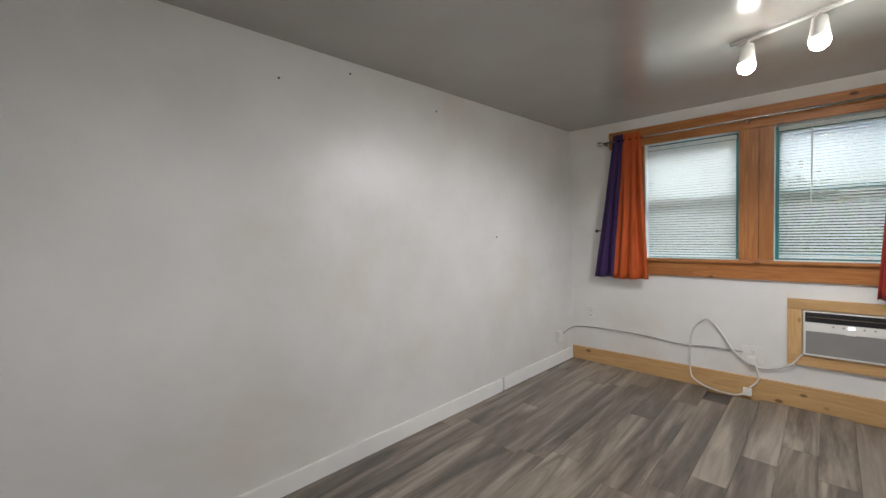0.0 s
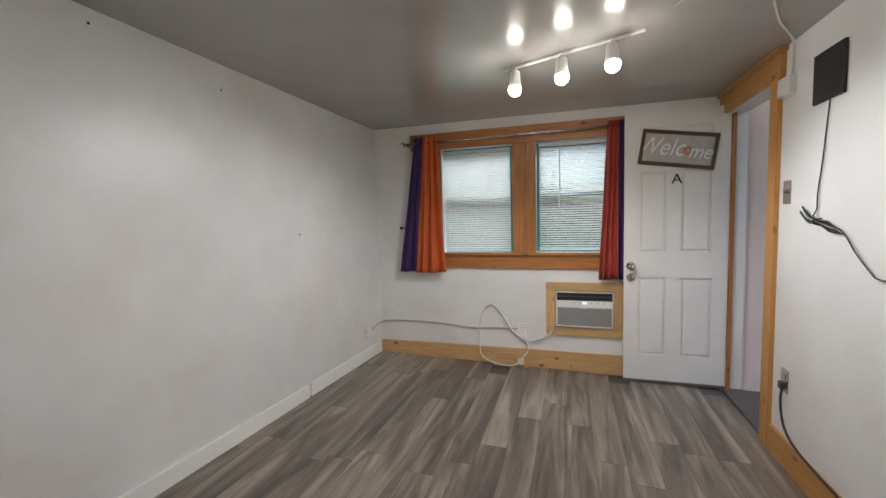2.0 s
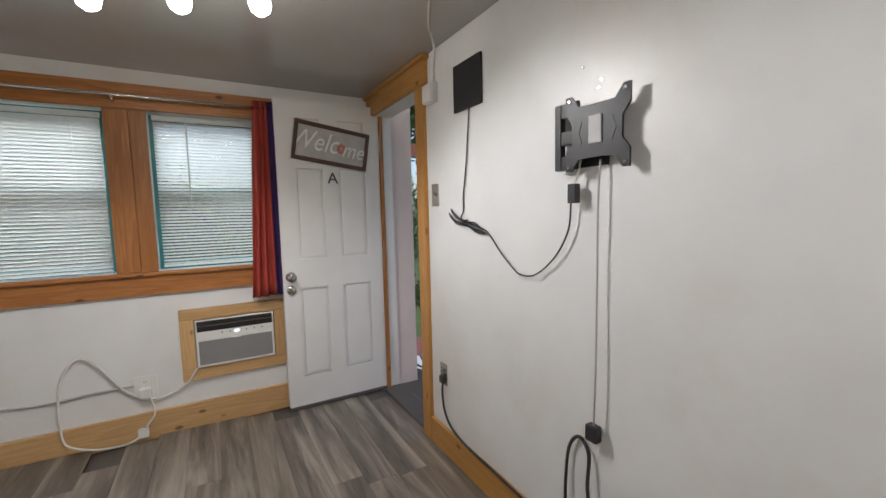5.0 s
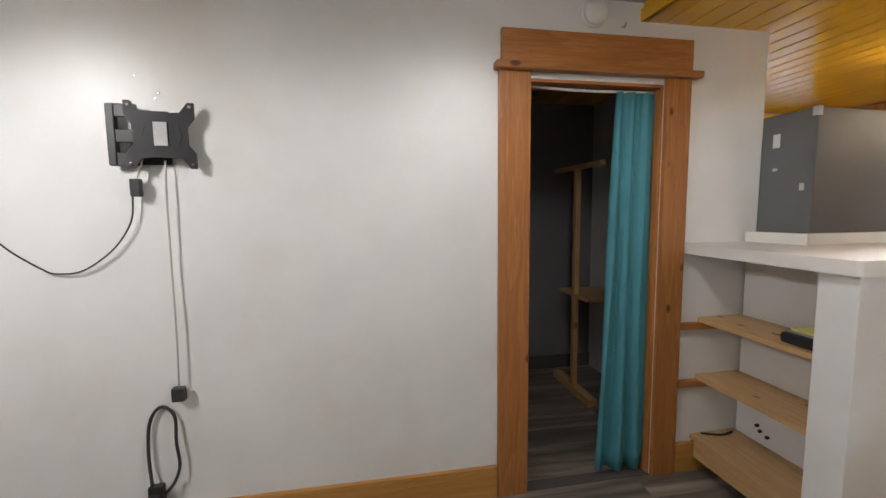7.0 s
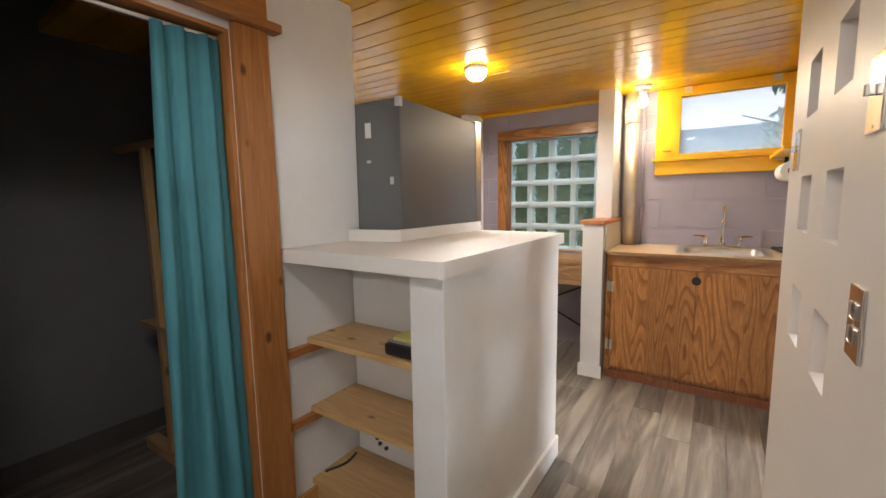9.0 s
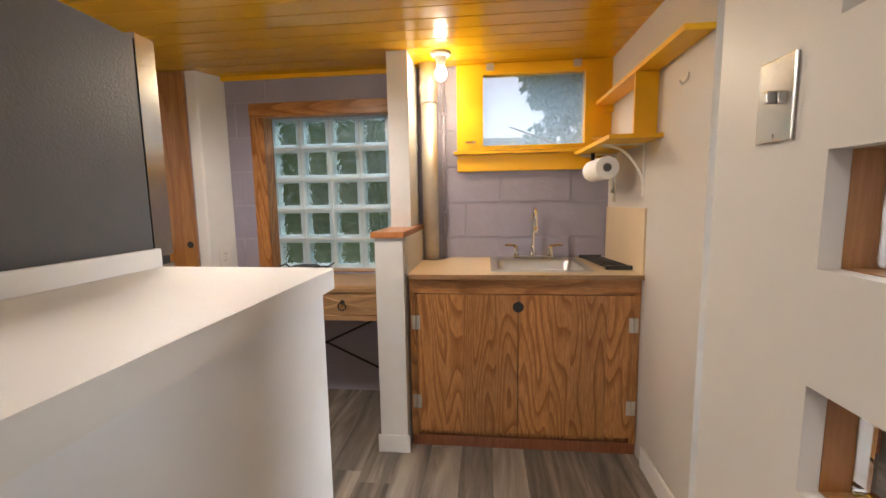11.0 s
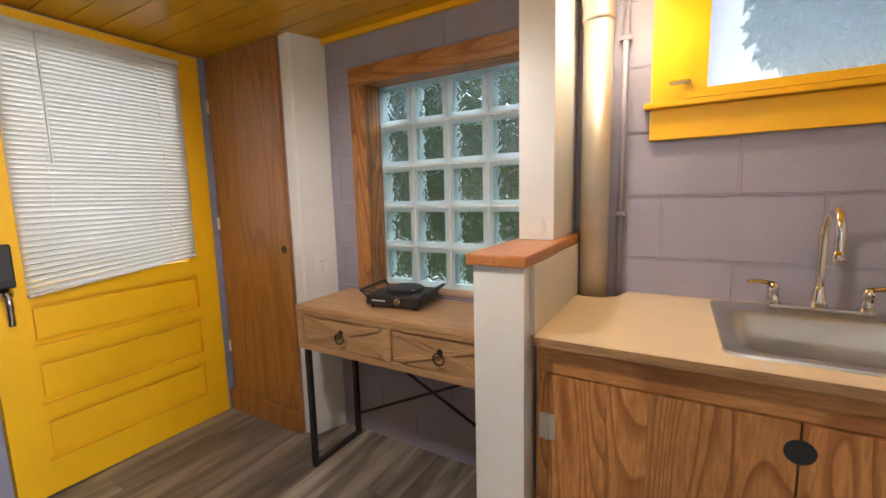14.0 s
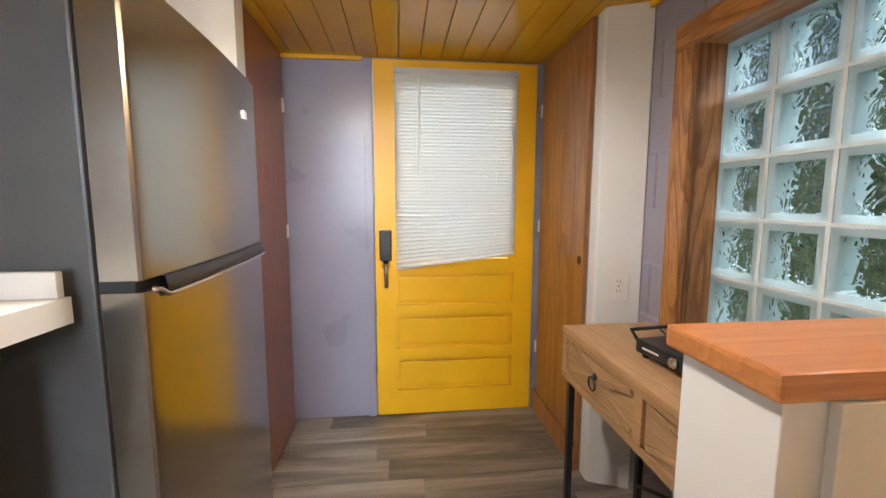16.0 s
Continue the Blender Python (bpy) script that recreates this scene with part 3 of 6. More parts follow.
_y = N - 0.085
_c = thing("curtain", (-1.0, _y, 0.82), "purple and orange striped curtain pushed to the end of its rod", "curtain")
tagged(drape("purple_band", -1.015, -0.935, 0.825, 1.985, _y, 2, 0.018, PURPLE, _c, 0.04, 0.005, -0.13), "deep purple cloth")
tagged(drape("orange_band", -0.935, -0.81, 0.82, 1.985, _y - 0.004, 3, 0.018, ORANGE, _c, 0.075, 0.005, -0.02), "bright orange cloth")
_c = thing("curtain", (0.55, _y, 0.78), "rust red and purple curtain beside the open door", "curtain")
tagged(drape("red_band", 0.545, 0.625, 0.785, 1.985, _y, 3, 0.022, REDCLOTH, _c, 0.03, 0.005, -0.035), "rust red cloth")
tagged(drape("purple_band", 0.625, 0.70, 0.79, 1.985, _y, 2, 0.02, PURPLE, _c, 0.0, 0.004, 0.0), "deep purple cloth")
_r = thing("curtain_rod", (-0.2, _y, 1.935), "thin metal curtain rod with knob ends above the windows", "curtain rod")
part("rod", tube([(-1.10, _y, 1.935), (0.66, _y, 1.945)], 0.008, 10), NICKEL, _r, smooth=True)
part("finial", lathe((-1.125, _y, 1.935), [(0.004, -0.025), (0.016, -0.018), (0.021, 0), (0.016, 0.018), (0.006, 0.025)], 14, Matrix.Rotation(math.pi / 2, 4, "Y")), NICKEL, _r, smooth=True)
for _x in (-1.085, -0.13, 0.66):
    part("bracket", box(_x - 0.006, _y - 0.002, 1.915, _x + 0.006, N - 0.026, 1.933, 0.002), NICKEL, _r)
_t = thing("curtain_tieback", (-1.16, N, 1.21), "small dark metal curtain tieback hook", "tieback")
part("stem", tube([(-1.17, N, 1.21), (-1.17, N - 0.07, 1.21)], 0.005, 8), DARKMETAL, _t)
part("knob", lathe((-1.17, N - 0.075, 1.21), [(0.005, -0.012), (0.014, -0.004), (0.011, 0.008), (0.003, 0.012)], 12, Matrix.Rotation(math.pi / 2, 4, "X")), DARKMETAL, _t, smooth=True)


def picture_frame_boards(t, x0, z0, x1, z1, ix0, iz0, ix1, iz1, y0, y1, mh, mv):
    part("head_board", box(x0, y0, iz1, x1, y1, z1, 0.003), mh, t)
    part("sill_board", box(x0, y0, z0, x1, y1, iz0, 0.003), mh, t)
    part("side_board", box(x0, y0, iz0 + 0.001, ix0, y1, iz1 - 0.001, 0.003), mv, t)
    part("side_board", box(ix1, y0, iz0 + 0.001, x1, y1, iz1 - 0.001, 0.003), mv, t)


LPINEZ = wood("light_pine_z", (0.42, 0.235, 0.085), (0.63, 0.42, 0.20), "z", 0.45, 0.5, 0.8)
_a = thing("trim_air_conditioner", (0.37, N, 0.305), "light pine frame boxed round the air conditioner", "trim")
tagged(_a, kind="structure")
picture_frame_boards(_a, 0.08, 0.305, 0.672, 0.742, 0.153, 0.378, 0.60, 0.675, N - 0.024, N, LPINEX, LPINEZ)
_a = thing("air_conditioner", (0.377, N, 0.38), "white through-wall air conditioner with grey grille", "air conditioner")
part("body", box(0.158, N - 0.035, 0.381, 0.596, N + 0.15, 0.669, 0.006), PLASTIC, _a)
part("vent", box(0.168, N - 0.038, 0.600, 0.587, N - 0.034, 0.663, 0.001), BLACK, _a, "black air outlet")
for _i in range(7):
    _x = 0.185 + _i * 0.064
    part("louver", box(_x, N - 0.043, 0.603, _x + 0.003, N - 0.0385, 0.658), DARKMETAL, _a)
part("louver", box(0.172, N - 0.044, 0.632, 0.584, N - 0.0435, 0.637), NICKEL, _a)
part("control_panel", box(0.162, N - 0.040, 0.549, 0.592, N - 0.0355, 0.598, 0.002), PLASTIC, _a)
part("display", box(0.365, N - 0.0415, 0.574, 0.395, N - 0.0402, 0.590), LED, _a, "lit white digits")
for _i in range(6):
    _x = 0.30 + _i * 0.045
    if abs(_x - 0.38) > 0.03:
        part("button", lathe((_x, N - 0.0405, 0.582), [(0.005, 0), (0.005, 0.0015), (0.003, 0.002)], 10, Matrix.Rotation(math.pi / 2, 4, "X")), ACGREY, _a)
part("grille", box(0.172, N - 0.0385, 0.395, 0.582, N - 0.0352, 0.545, 0.002), ACGREY, _a, "grey mesh intake grille")
part("grille_frame", panel_wall(0.164, 0.590, 0.386, 0.5485, N - 0.042, N - 0.036, "x", [(0.171, 0.392, 0.583, 0.542)]), PLASTIC, _a)
part("latch", box(0.355, N - 0.046, 0.538, 0.40, N - 0.0422, 0.549, 0.002), PLASTIC, _a)

# entrance door, swung open against the north wall
_d = thing("door_1", (1.333, 3.545, 0.012), "white six-panel door standing open against the wall", "door")
tagged(_d, kind="structure")
DX0, DX1, DY = 0.658, 1.333, 3.525
part("leaf", box(DX0, DY + 0.0125, 0.025, DX1, DY + 0.042, 2.012, 0.002), DOORPAINT, _d)
PANELS = [(0.765, 1.66, 0.925, 1.90), (1.045, 1.66, 1.225, 1.90), (0.765, 1.0, 0.94, 1.585), (1.04, 1.0, 1.225, 1.585), (0.76, 0.225, 0.94, 0.81), (1.045, 0.225, 1.235, 0.81)]
part("face", panel_wall(DX0 + 0.001, DX1 - 0.001, 0.026, 2.011, DY, DY + 0.012, "x", [(a, b, c, d) for a, b, c, d in PANELS]), DOORPAINT, _d)
for _p in PANELS:
    part("panel", box(_p[0] + 0.014, DY + 0.003, _p[1] + 0.014, _p[2] - 0.014, DY + 0.0124, _p[3] - 0.014, 0.004), DOORPAINT, _d)
part("door_sweep", box(DX0, DY - 0.008, 0.004, DX1, DY + 0.045, 0.026, 0.004), THRESH, _d, "dark rubber sweep")
_k = part("knob", lathe((0.706, DY, 0.893), [(0.032, 0), (0.032, 0.006), (0.012, 0.012), (0.012, 0.03), (0.026, 0.045), (0.028, 0.06), (0.018, 0.07)], 18, Matrix.Rotation(math.pi / 2, 4, "X")), NICKEL, _d, "satin nickel knob", True)
part("deadbolt", lathe((0.706, DY, 0.806), [(0.031, 0), (0.031, 0.012), (0.024, 0.02), (0.01, 0.022)], 18, Matrix.Rotation(math.pi / 2, 4, "X")), NICKEL, _d, "satin nickel deadbolt", True)
for _z in (0.3, 1.0, 1.75):
    part("hinge", tube([(DX1 + 0.006, DY - 0.004, _z - 0.045), (DX1 + 0.006, DY - 0.004, _z + 0.045)], 0.006, 8), NICKEL, _d)
_s = thing("welcome_sign", (1.0, DY, 1.74), "crooked framed welcome sign with a coral flower, hung on the door", "sign")
_m = Matrix.Translation((1.005, DY - 0.002, 1.735)) @ Matrix.Rotation(math.radians(8.5), 4, "Y") @ Matrix.Rotation(math.pi / 2, 4, "X")
SLANT = Matrix(((0.82, 0.25, 0, 0), (0, 1, 0, 0), (0, 0, 1, 0), (0, 0, 0, 1)))
part("backing", box(-0.235, -0.105, 0.0, 0.235, 0.105, 0.004, m=_m), SIGNBACK, _s)
for _b in ((-0.245, 0.10, 0.245, 0.125), (-0.245, -0.125, 0.245, -0.10), (-0.245, -0.10, -0.222, 0.10), (0.222, -0.10, 0.245, 0.10)):
    part("frame_board", box(_b[0], _b[1], 0.0, _b[2], _b[3], 0.018, 0.002, m=_m), DARKWOOD, _s)
part("lettering", letters("Welc", 0.175, _m @ Matrix.Translation((-0.105, 0.005, 0.012)) @ SLANT, 0.005), SIGNWHITE, _s, "white cut-out letters")
part("lettering", letters("me", 0.145, _m @ Matrix.Translation((0.152, -0.012, 0.012)) @ SLANT, 0.005), SIGNWHITE, _s, "white cut-out letters")
_f = bmesh.new()
for _i in range(7):
    _q = _m @ Matrix.Translation((0.066 + 0.02 * math.cos(_i * 0.9), 0.022 * math.sin(_i * 0.9) - 0.005, 0.008)) @ Matrix.Diagonal((1, 1, 0.4, 1))
    bmesh.ops.create_icosphere(_f, subdivisions=1, radius=0.014, matrix=_q)
part("flower", _f, CORAL, _s, "coral flower")
part("door_letter", letters("A", 0.105, Matrix.Translation((1.004, DY - 0.003, 1.523)) @ Matrix.Rotation(math.pi / 2, 4, "X"), 0.002), BLACK, None, "black letter A stuck on the white door", category="letter")

# surround of the entrance
_t = thing("trim_entrance", (E, 3.2, 0), "golden pine casing round the entrance", "door trim")
tagged(_t, kind="structure")
part("head_board", box(E - 0.026, 2.725, 1.955, E, 3.61, 2.075, 0.003), GPINEY, _t)
part("cap", box(E - 0.045, 2.705, 2.0752, E, 3.62, 2.098, 0.004), GPINEY, _t)
part("side_board", box(E - 0.022, 2.75, 0, E, 2.843, 1.954, 0.003), GPINEZ, _t)
part("jamb", box(E - 0.02, 3.535, 0, E + 0.002, 3.575, 1.954, 0.003), PINE, _t)
part("jamb_lining", box(E + 0.004, 2.831, 0.0, E + 0.13, 2.8445, 1.953), GPINEZ, _t)
part("jamb_lining", box(E + 0.052, 3.531, 0.0, E + 0.13, 3.545, 1.953), VESTI, _t)
part("stop_strip", box(E + 0.026, 3.508, 0, E + 0.05, 3.545, 1.953, 0.002), PINE, _t)
structure("trim_threshold", box(E, 2.846, 0.0, E + 0.14, 3.53, 0.012, 0.004), THRESH, "dark door threshold", "threshold")

# surround of the closet opening
_t = thing("trim_closet", (E, 0, 0), "orange pine casing with a cornice ledge round the closet opening", "door trim")
tagged(_t, kind="structure")
part("head_board", box(E - 0.026, -0.462, 1.826, E, 0.39, 1.955, 0.003), PINEY, _t)
part("ledge", box(E - 0.048, -0.50, 1.797, E, 0.42, 1.825, 0.005), PINEY, _t)
part("side_board", box(E - 0.022, 0.27, 0, E, 0.40, 1.7965, 0.003), PINE, _t)
part("side_board", box(E - 0.022, -0.463, 0, E, -0.345, 1.7965, 0.003), PINE, _t)
part("jamb_lining", box(E + 0.002, 0.258, 0, E + 0.12, 0.2695, 1.774), PINE, _t)
part("jamb_lining", box(E + 0.002, -0.3445, 0, E + 0.12, -0.332, 1.774), PINE, _t)
part("head_lining", box(E + 0.002, -0.332, 1.763, E + 0.12, 0.258, 1.7745), PINEY, _t)
structure("trim_threshold", box(E - 0.01, -0.34, 0.0, E + 0.05, 0.265, 0.006, 0.002), THRESH, "dark strip across the closet opening", "threshold")
_c = thing("curtain", (E + 0.05, -0.2, 0.02), "teal cloth curtain drawn aside in the closet opening", "curtain")
drape("cloth", -0.325, -0.145, 0.03, 1.745, E + 0.03, 3, 0.022, TEAL, _c, 0.045, 0.01, 0.02, "y")
_r = thing("tension_rod", (E + 0.05, 0, 1.75), "thin white tension rod across the closet opening", "curtain rod")
part("rod", tube(smooth_line([(E + 0.045, 0.257, 1.758), (E + 0.045, 0.0, 1.748), (E + 0.045, -0.33, 1.752)]), 0.006, 8), CABLEWHITE, _r, smooth=True)

# ---- living room things ----
_t = thing("track_light", (0.26, 2.35, HL), "white ceiling track with three lit spotlights", "track light")
TZ = 2.128
_p0, _p1 = Vector((-0.085, 2.58, TZ)), Vector((0.613, 2.285, TZ))
_q = Matrix.Translation((_p0 + _p1) / 2) @ Matrix.Rotation(math.atan2(_p1.y - _p0.y, _p1.x - _p0.x), 4, "Z")
part("rail", box(-0.367, -0.016, -0.02, 0.367, 0.016, 0.0, 0.002, m=_q), WHITE, _t)
for _x, _y in ((-0.01, 2.548), (0.24, 2.442), (0.47, 2.345)):
    h = part("spotlight", tube([(_x, _y - 0.01, TZ - 0.045), (_x, _y - 0.02, TZ - 0.09), (_x, _y - 0.032, TZ - 0.135)], [0.026, 0.03, 0.036], 16), WHITE, _t, smooth=True)
    part("stem", tube([(_x, _y, TZ - 0.02), (_x, _y - 0.008, TZ - 0.05)], 0.008, 8), WHITE, h)
    b = part("bulb", lathe((_x, _y - 0.034, TZ - 0.142), [(0.012, -0.036), (0.03, -0.022), (0.036, 0.0), (0.03, 0.012)], 16), BULB, h, "glowing lamp", True)
    b.visible_shadow = False
part("ceiling_cable", tube(smooth_line([(0.613, 2.285, TZ - 0.008), (0.66, 2.16, TZ - 0.010), (0.71, 2.05, TZ - 0.012), (0.82, 1.93, TZ - 0.015), (0.95, 1.99, TZ - 0.02), (1.06, 2.22, TZ - 0.022), (1.16, 2.42, TZ - 0.024), (1.27, 2.58, TZ - 0.04), (1.30, 2.64, 2.02), (1.30, 2.65, 1.93)]), 0.005, 6), CABLEWHITE, None, "white surface cable running over the ceiling", True, "cable")
_t = thing("cable_box", (E, 2.66, 1.86), "white surface junction box high on the wall", "junction box")
part("body", box(E - 0.035, 2.62, 1.84, E, 2.72, 1.935, 0.005), WALL, _t)
part("lid", box(E - 0.041, 2.625, 1.845, E - 0.0352, 2.715, 1.93, 0.003), WALL, _t)


def wall_plate(name, m, w, h, kind_, mat_, label):
    """A plate in its own x-z plane that faces its -y."""
    t = thing(name, m.translation, label, "switch" if kind_ == "switch" else "outlet")
    part("plate", box(-w / 2, -0.006, -h / 2, w / 2, 0, h / 2, 0.002, m=m), mat_, t)
    if kind_ == "switch":
        part("toggle", box(-0.005, -0.02, -0.004, 0.005, -0.0062, 0.014, 0.002, m=m), mat_, t)
    else:
        for z in (-0.02, 0.02):
            f = part("socket", box(-0.016, -0.008, z - 0.014, 0.016, -0.0062, z + 0.014, 0.003, m=m), mat_, t)
            for x in (-0.006, 0.006):
                part("slot", box(x - 0.0012, -0.0086, z - 0.004, x + 0.0012, -0.0081, z + 0.006, m=m), BLACK, f)
    for z in (-h * 0.42, h * 0.42) if kind_ == "switch" else (0.0,):
        part("screw", lathe(m @ Vector((0, -0.006, z)), [(0.003, 0), (0.003, 0.0008)], 8, m.to_3x3().to_4x4() @ Matrix.Rotation(math.pi / 2, 4, "X")), NICKEL, t)
    return t


wall_plate("wall_outlet", pose(-1.263, N, 0.48), 0.07, 0.115, "outlet", PLASTIC, "white wall outlet above the baseboard")
wall_plate("wall_outlet", pose(-0.106, N, 0.325), 0.115, 0.115, "outlet", PLASTIC, "white wide wall outlet with a plugged cord")
wall_plate("wall_outlet", pose(E, 2.62, 0.43, 0, 0, -90), 0.07, 0.115, "outlet", NICKEL, "grey metal wall outlet with a black plug")
wall_plate("light_switch", pose(E, 2.665, 1.374, 0, 0, -90), 0.07, 0.115, "switch", NICKEL, "grey metal light switch by the entrance")
_t = thing("corner_plug_box", (W, N - 0.2, 0.29), "white surface box low on the long wall", "junction box")
part("body", box(wx(3.33), 3.33, 0.255, W + 0.02, 3.40, 0.345, 0.006), PLASTIC, _t)
part("cover", box(W + 0.0205, 3.335, 0.26, W + 0.026, 3.395, 0.34, 0.002), PLASTIC, _t)
part("wall_cable", tube(smooth_line([(W + 0.02, 3.39, 0.32), (-1.39, N - 0.03, 0.345), (-1.1, N - 0.008, 0.355), (-0.8, N - 0.008, 0.345), (-0.55, N - 0.008, 0.322), (-0.35, N - 0.01, 0.335), (-0.16, N - 0.01, 0.335)]), 0.006, 6), CABLEGREY, None, "grey cord clipped along the wall", True, "cable")
part("wall_cable", tube(smooth_line([(0.155, N - 0.03, 0.38), (0.10, N - 0.03, 0.30), (0.02, N - 0.02, 0.255), (-0.08, N - 0.02, 0.245), (-0.2, N - 0.02, 0.32), (-0.29, N - 0.02, 0.46), (-0.35, N - 0.02, 0.53), (-0.40, N - 0.02, 0.535), (-0.46, N - 0.02, 0.46), (-0.485, N - 0.02, 0.32), (-0.48, N - 0.03, 0.13), (-0.44, N - 0.05, 0.075), (-0.33, N - 0.07, 0.04), (-0.2, N - 0.08, 0.036), (-0.13, N - 0.05, 0.06)]), 0.006, 6), CABLEWHITE, None, "white air conditioner cord looped against the wall", True, "cable")
_t = thing("cord_plug", (-0.11, N, 0.06), "white safety plug hanging on its cord", "plug")
part("body", box(-0.155, N - 0.062, 0.04, -0.105, N - 0.026, 0.09, 0.006), PLASTIC, _t)
part("lead", tube(smooth_line([(-0.12, N - 0.045, 0.09), (-0.07, N - 0.035, 0.16), (-0.085, N - 0.03, 0.25), (-0.10, N - 0.03, 0.29)]), 0.006, 6), CABLEWHITE, _t, smooth=True)
part("adapter", box(-0.135, N - 0.05, 0.262, -0.08, N - 0.009, 0.318, 0.006), PLASTIC, _t)
_nails = ((1.02, 2.01), (1.40, 2.115), (2.01, 2.02), (2.57, 1.205))
for _y, _z in _nails:
    part("nail", lathe((wx(_y), _y, _z), [(0.0055, 0.0), (0.0055, 0.004), (0.002, 0.006)], 8, Matrix.Rotation(math.pi / 2, 4, "Y")), DARKMETAL, None, "small dark nail head in the white wall", category="nail", group="nails in the long wall")

# antenna panel, TV mount and their cables on the east wall
_X = E - 0.001
part("flat_antenna", box(_X - 0.012, 2.235, 1.742, _X, 2.452, 1.95, 0.002), BLACK, None, "flat black square antenna panel on the wall", category="antenna")
part("antenna_cable", tube(smooth_line([(_X - 0.006, 2.33, 1.742), (_X - 0.006, 2.35, 1.60), (_X - 0.006, 2.365, 1.49), (_X - 0.006, 2.39, 1.36), (_X - 0.008, 2.388, 1.29), (_X - 0.012, 2.40, 1.255), (_X - 0.014, 2.30, 1.225), (_X - 0.012, 2.20, 1.20), (_X - 0.01, 2.11, 1.118), (_X - 0.01, 2.03, 1.06), (_X - 0.012, 1.985, 1.042), (_X - 0.016, 1.90, 1.052), (_X - 0.02, 1.80, 1.124), (_X - 0.022, 1.738, 1.217), (_X - 0.024, 1.724, 1.31)]), 0.003, 6), CABLEBLACK, None, "thin black antenna cable sagging on the wall", True, "cable")
_t = thing("cable_bundle", (_X, 2.36, 1.24), "black cable folded and tied in a bundle on the wall", "cable")
for _k in range(6):
    _o, _w = 0.0055 * (_k % 3), 0.007 * (_k - 2.5)
    part("strand", tube(smooth_line([(_X - 0.006 - _o, 2.515 - 0.006 * _k, 1.283 + _w), (_X - 0.012 - _o, 2.44, 1.252 + 1.3 * _w), (_X - 0.012 - _o, 2.36, 1.234 + 0.45 * _w), (_X - 0.012 - _o, 2.28, 1.217 + 1.2 * _w), (_X - 0.008 - _o, 2.205 + 0.007 * _k, 1.204 + 0.8 * _w)]), 0.0032, 6), CABLEBLACK, _t, smooth=True)
part("tie", tube(smooth_line([(_X - 0.001, 2.362, 1.248), (_X - 0.026, 2.364, 1.243), (_X - 0.030, 2.358, 1.228), (_X - 0.001, 2.356, 1.218)]), 0.004, 6), BLACK, _t, "wire tie", True)
_t = thing("tv_mount", (_X, 1.65, 1.5), "black steel swivel TV wall mount with no TV", "tv mount")
_m = Matrix.Translation((1.270, 1.612, 1.512)) @ Matrix.Rotation(math.radians(5), 4, "Z") @ Matrix(((0, 0, -1, 0), (-1, 0, 0, 0), (0, 1, 0, 0), (0, 0, 0, 1)))
_half = [(0.02, 0.075), (0.06, 0.078), (0.085, 0.112), (0.105, 0.112), (0.105, 0.06), (0.082, 0.03)]
_pts = _half + [(x, -y) for x, y in _half[::-1]]
_pts = _pts + [(-x, -y) for x, y in _pts]
part("tv_plate", outline(_pts, 0.008, _m), DARKMETAL, _t)
for _i, (_x, _y) in enumerate(((0.092, 0.098), (-0.092, 0.098), (0.092, -0.098), (-0.092, -0.098))):
    part("bolt", lathe(_m @ Vector((_x, _y, 0.008)), [(0.006, 0), (0.006, 0.003), (0.003, 0.004)], 8, _m.to_3x3().to_4x4()), NICKEL, _t)
for _s2 in (-1, 1):
    part("slot", outline([(0.045 * _s2, 0.03), (0.052 * _s2, 0.035), (0.066 * _s2, 0.0), (0.052 * _s2, -0.035), (0.045 * _s2, -0.03), (0.056 * _s2, 0.0)], 0.0015, _m @ Matrix.Translation((0, 0, 0.0082))), BLACK, _t)
part("instruction_bag", box(-0.021, -0.036, 0.0085, 0.021, 0.044, 0.013, 0.002, m=_m), SIGNGREY, _t, "crinkled clear bag with screws")
part("arm", box(1.272, 1.62, 1.475, 1.30, 1.70, 1.545, 0.004), DARKMETAL, _t)
for _z in (1.595, 1.51, 1.432):
    part("arm_bar", box(1.275, 1.69, _z - 0.022, 1.288, 1.778, _z + 0.022, 0.003), DARKMETAL, _t)
part("arm_end", box(1.272, 1.756, 1.41, 1.295, 1.782, 1.617, 0.003), DARKMETAL, _t)
part("wall_plate", box(1.298, 1.60, 1.415, _X, 1.72, 1.60, 0.003), DARKMETAL, _t)
for _z, _y in ((1.665, 1.63), (1.645, 1.64), (1.72, 1.70)):
    part("screw", lathe((E, _y, _z), [(0.004, 0), (0.004, 0.003)], 8, Matrix.Rotation(-math.pi / 2, 4, "Y")), NICKEL, None, "small screw in the white wall above the mount", category="screw", group="wall screws")
part("coupler", box(1.268, 1.692, 1.305, 1.292, 1.724, 1.366, 0.004), CABLEBLACK, None, "dark brown cable coupler hanging below the mount", category="connector")
part("antenna_lead", tube(smooth_line([(1.280, 1.706, 1.364), (1.285, 1.69, 1.42), (1.29, 1.68, 1.48)]), 0.004, 6), CABLEWHITE, None, "white cable from the mount", True, "cable")
part("hanging_cable", tube(smooth_line([(1.288, 1.614, 1.43), (1.282, 1.616, 1.3), (1.284, 1.618, 1.06), (1.281, 1.617, 0.8), (1.280, 1.622, 0.61)]), 0.0032, 6), CABLEGREY, None, "grey TV cord hanging straight down", True, "cable")
part("cord_end", box(1.266, 1.602, 0.560, 1.296, 1.645, 0.612, 0.006), CABLEBLACK, None, "black plug on the hanging cord", category="plug")
_t = thing("power_strip", (1.275, 1.72, 0.2), "black power strip hung on its looped grey cord", "power strip")
part("body", box(1.262, 1.695, 0.10, 1.292, 1.745, 0.245, 0.006), BLACK, _t)
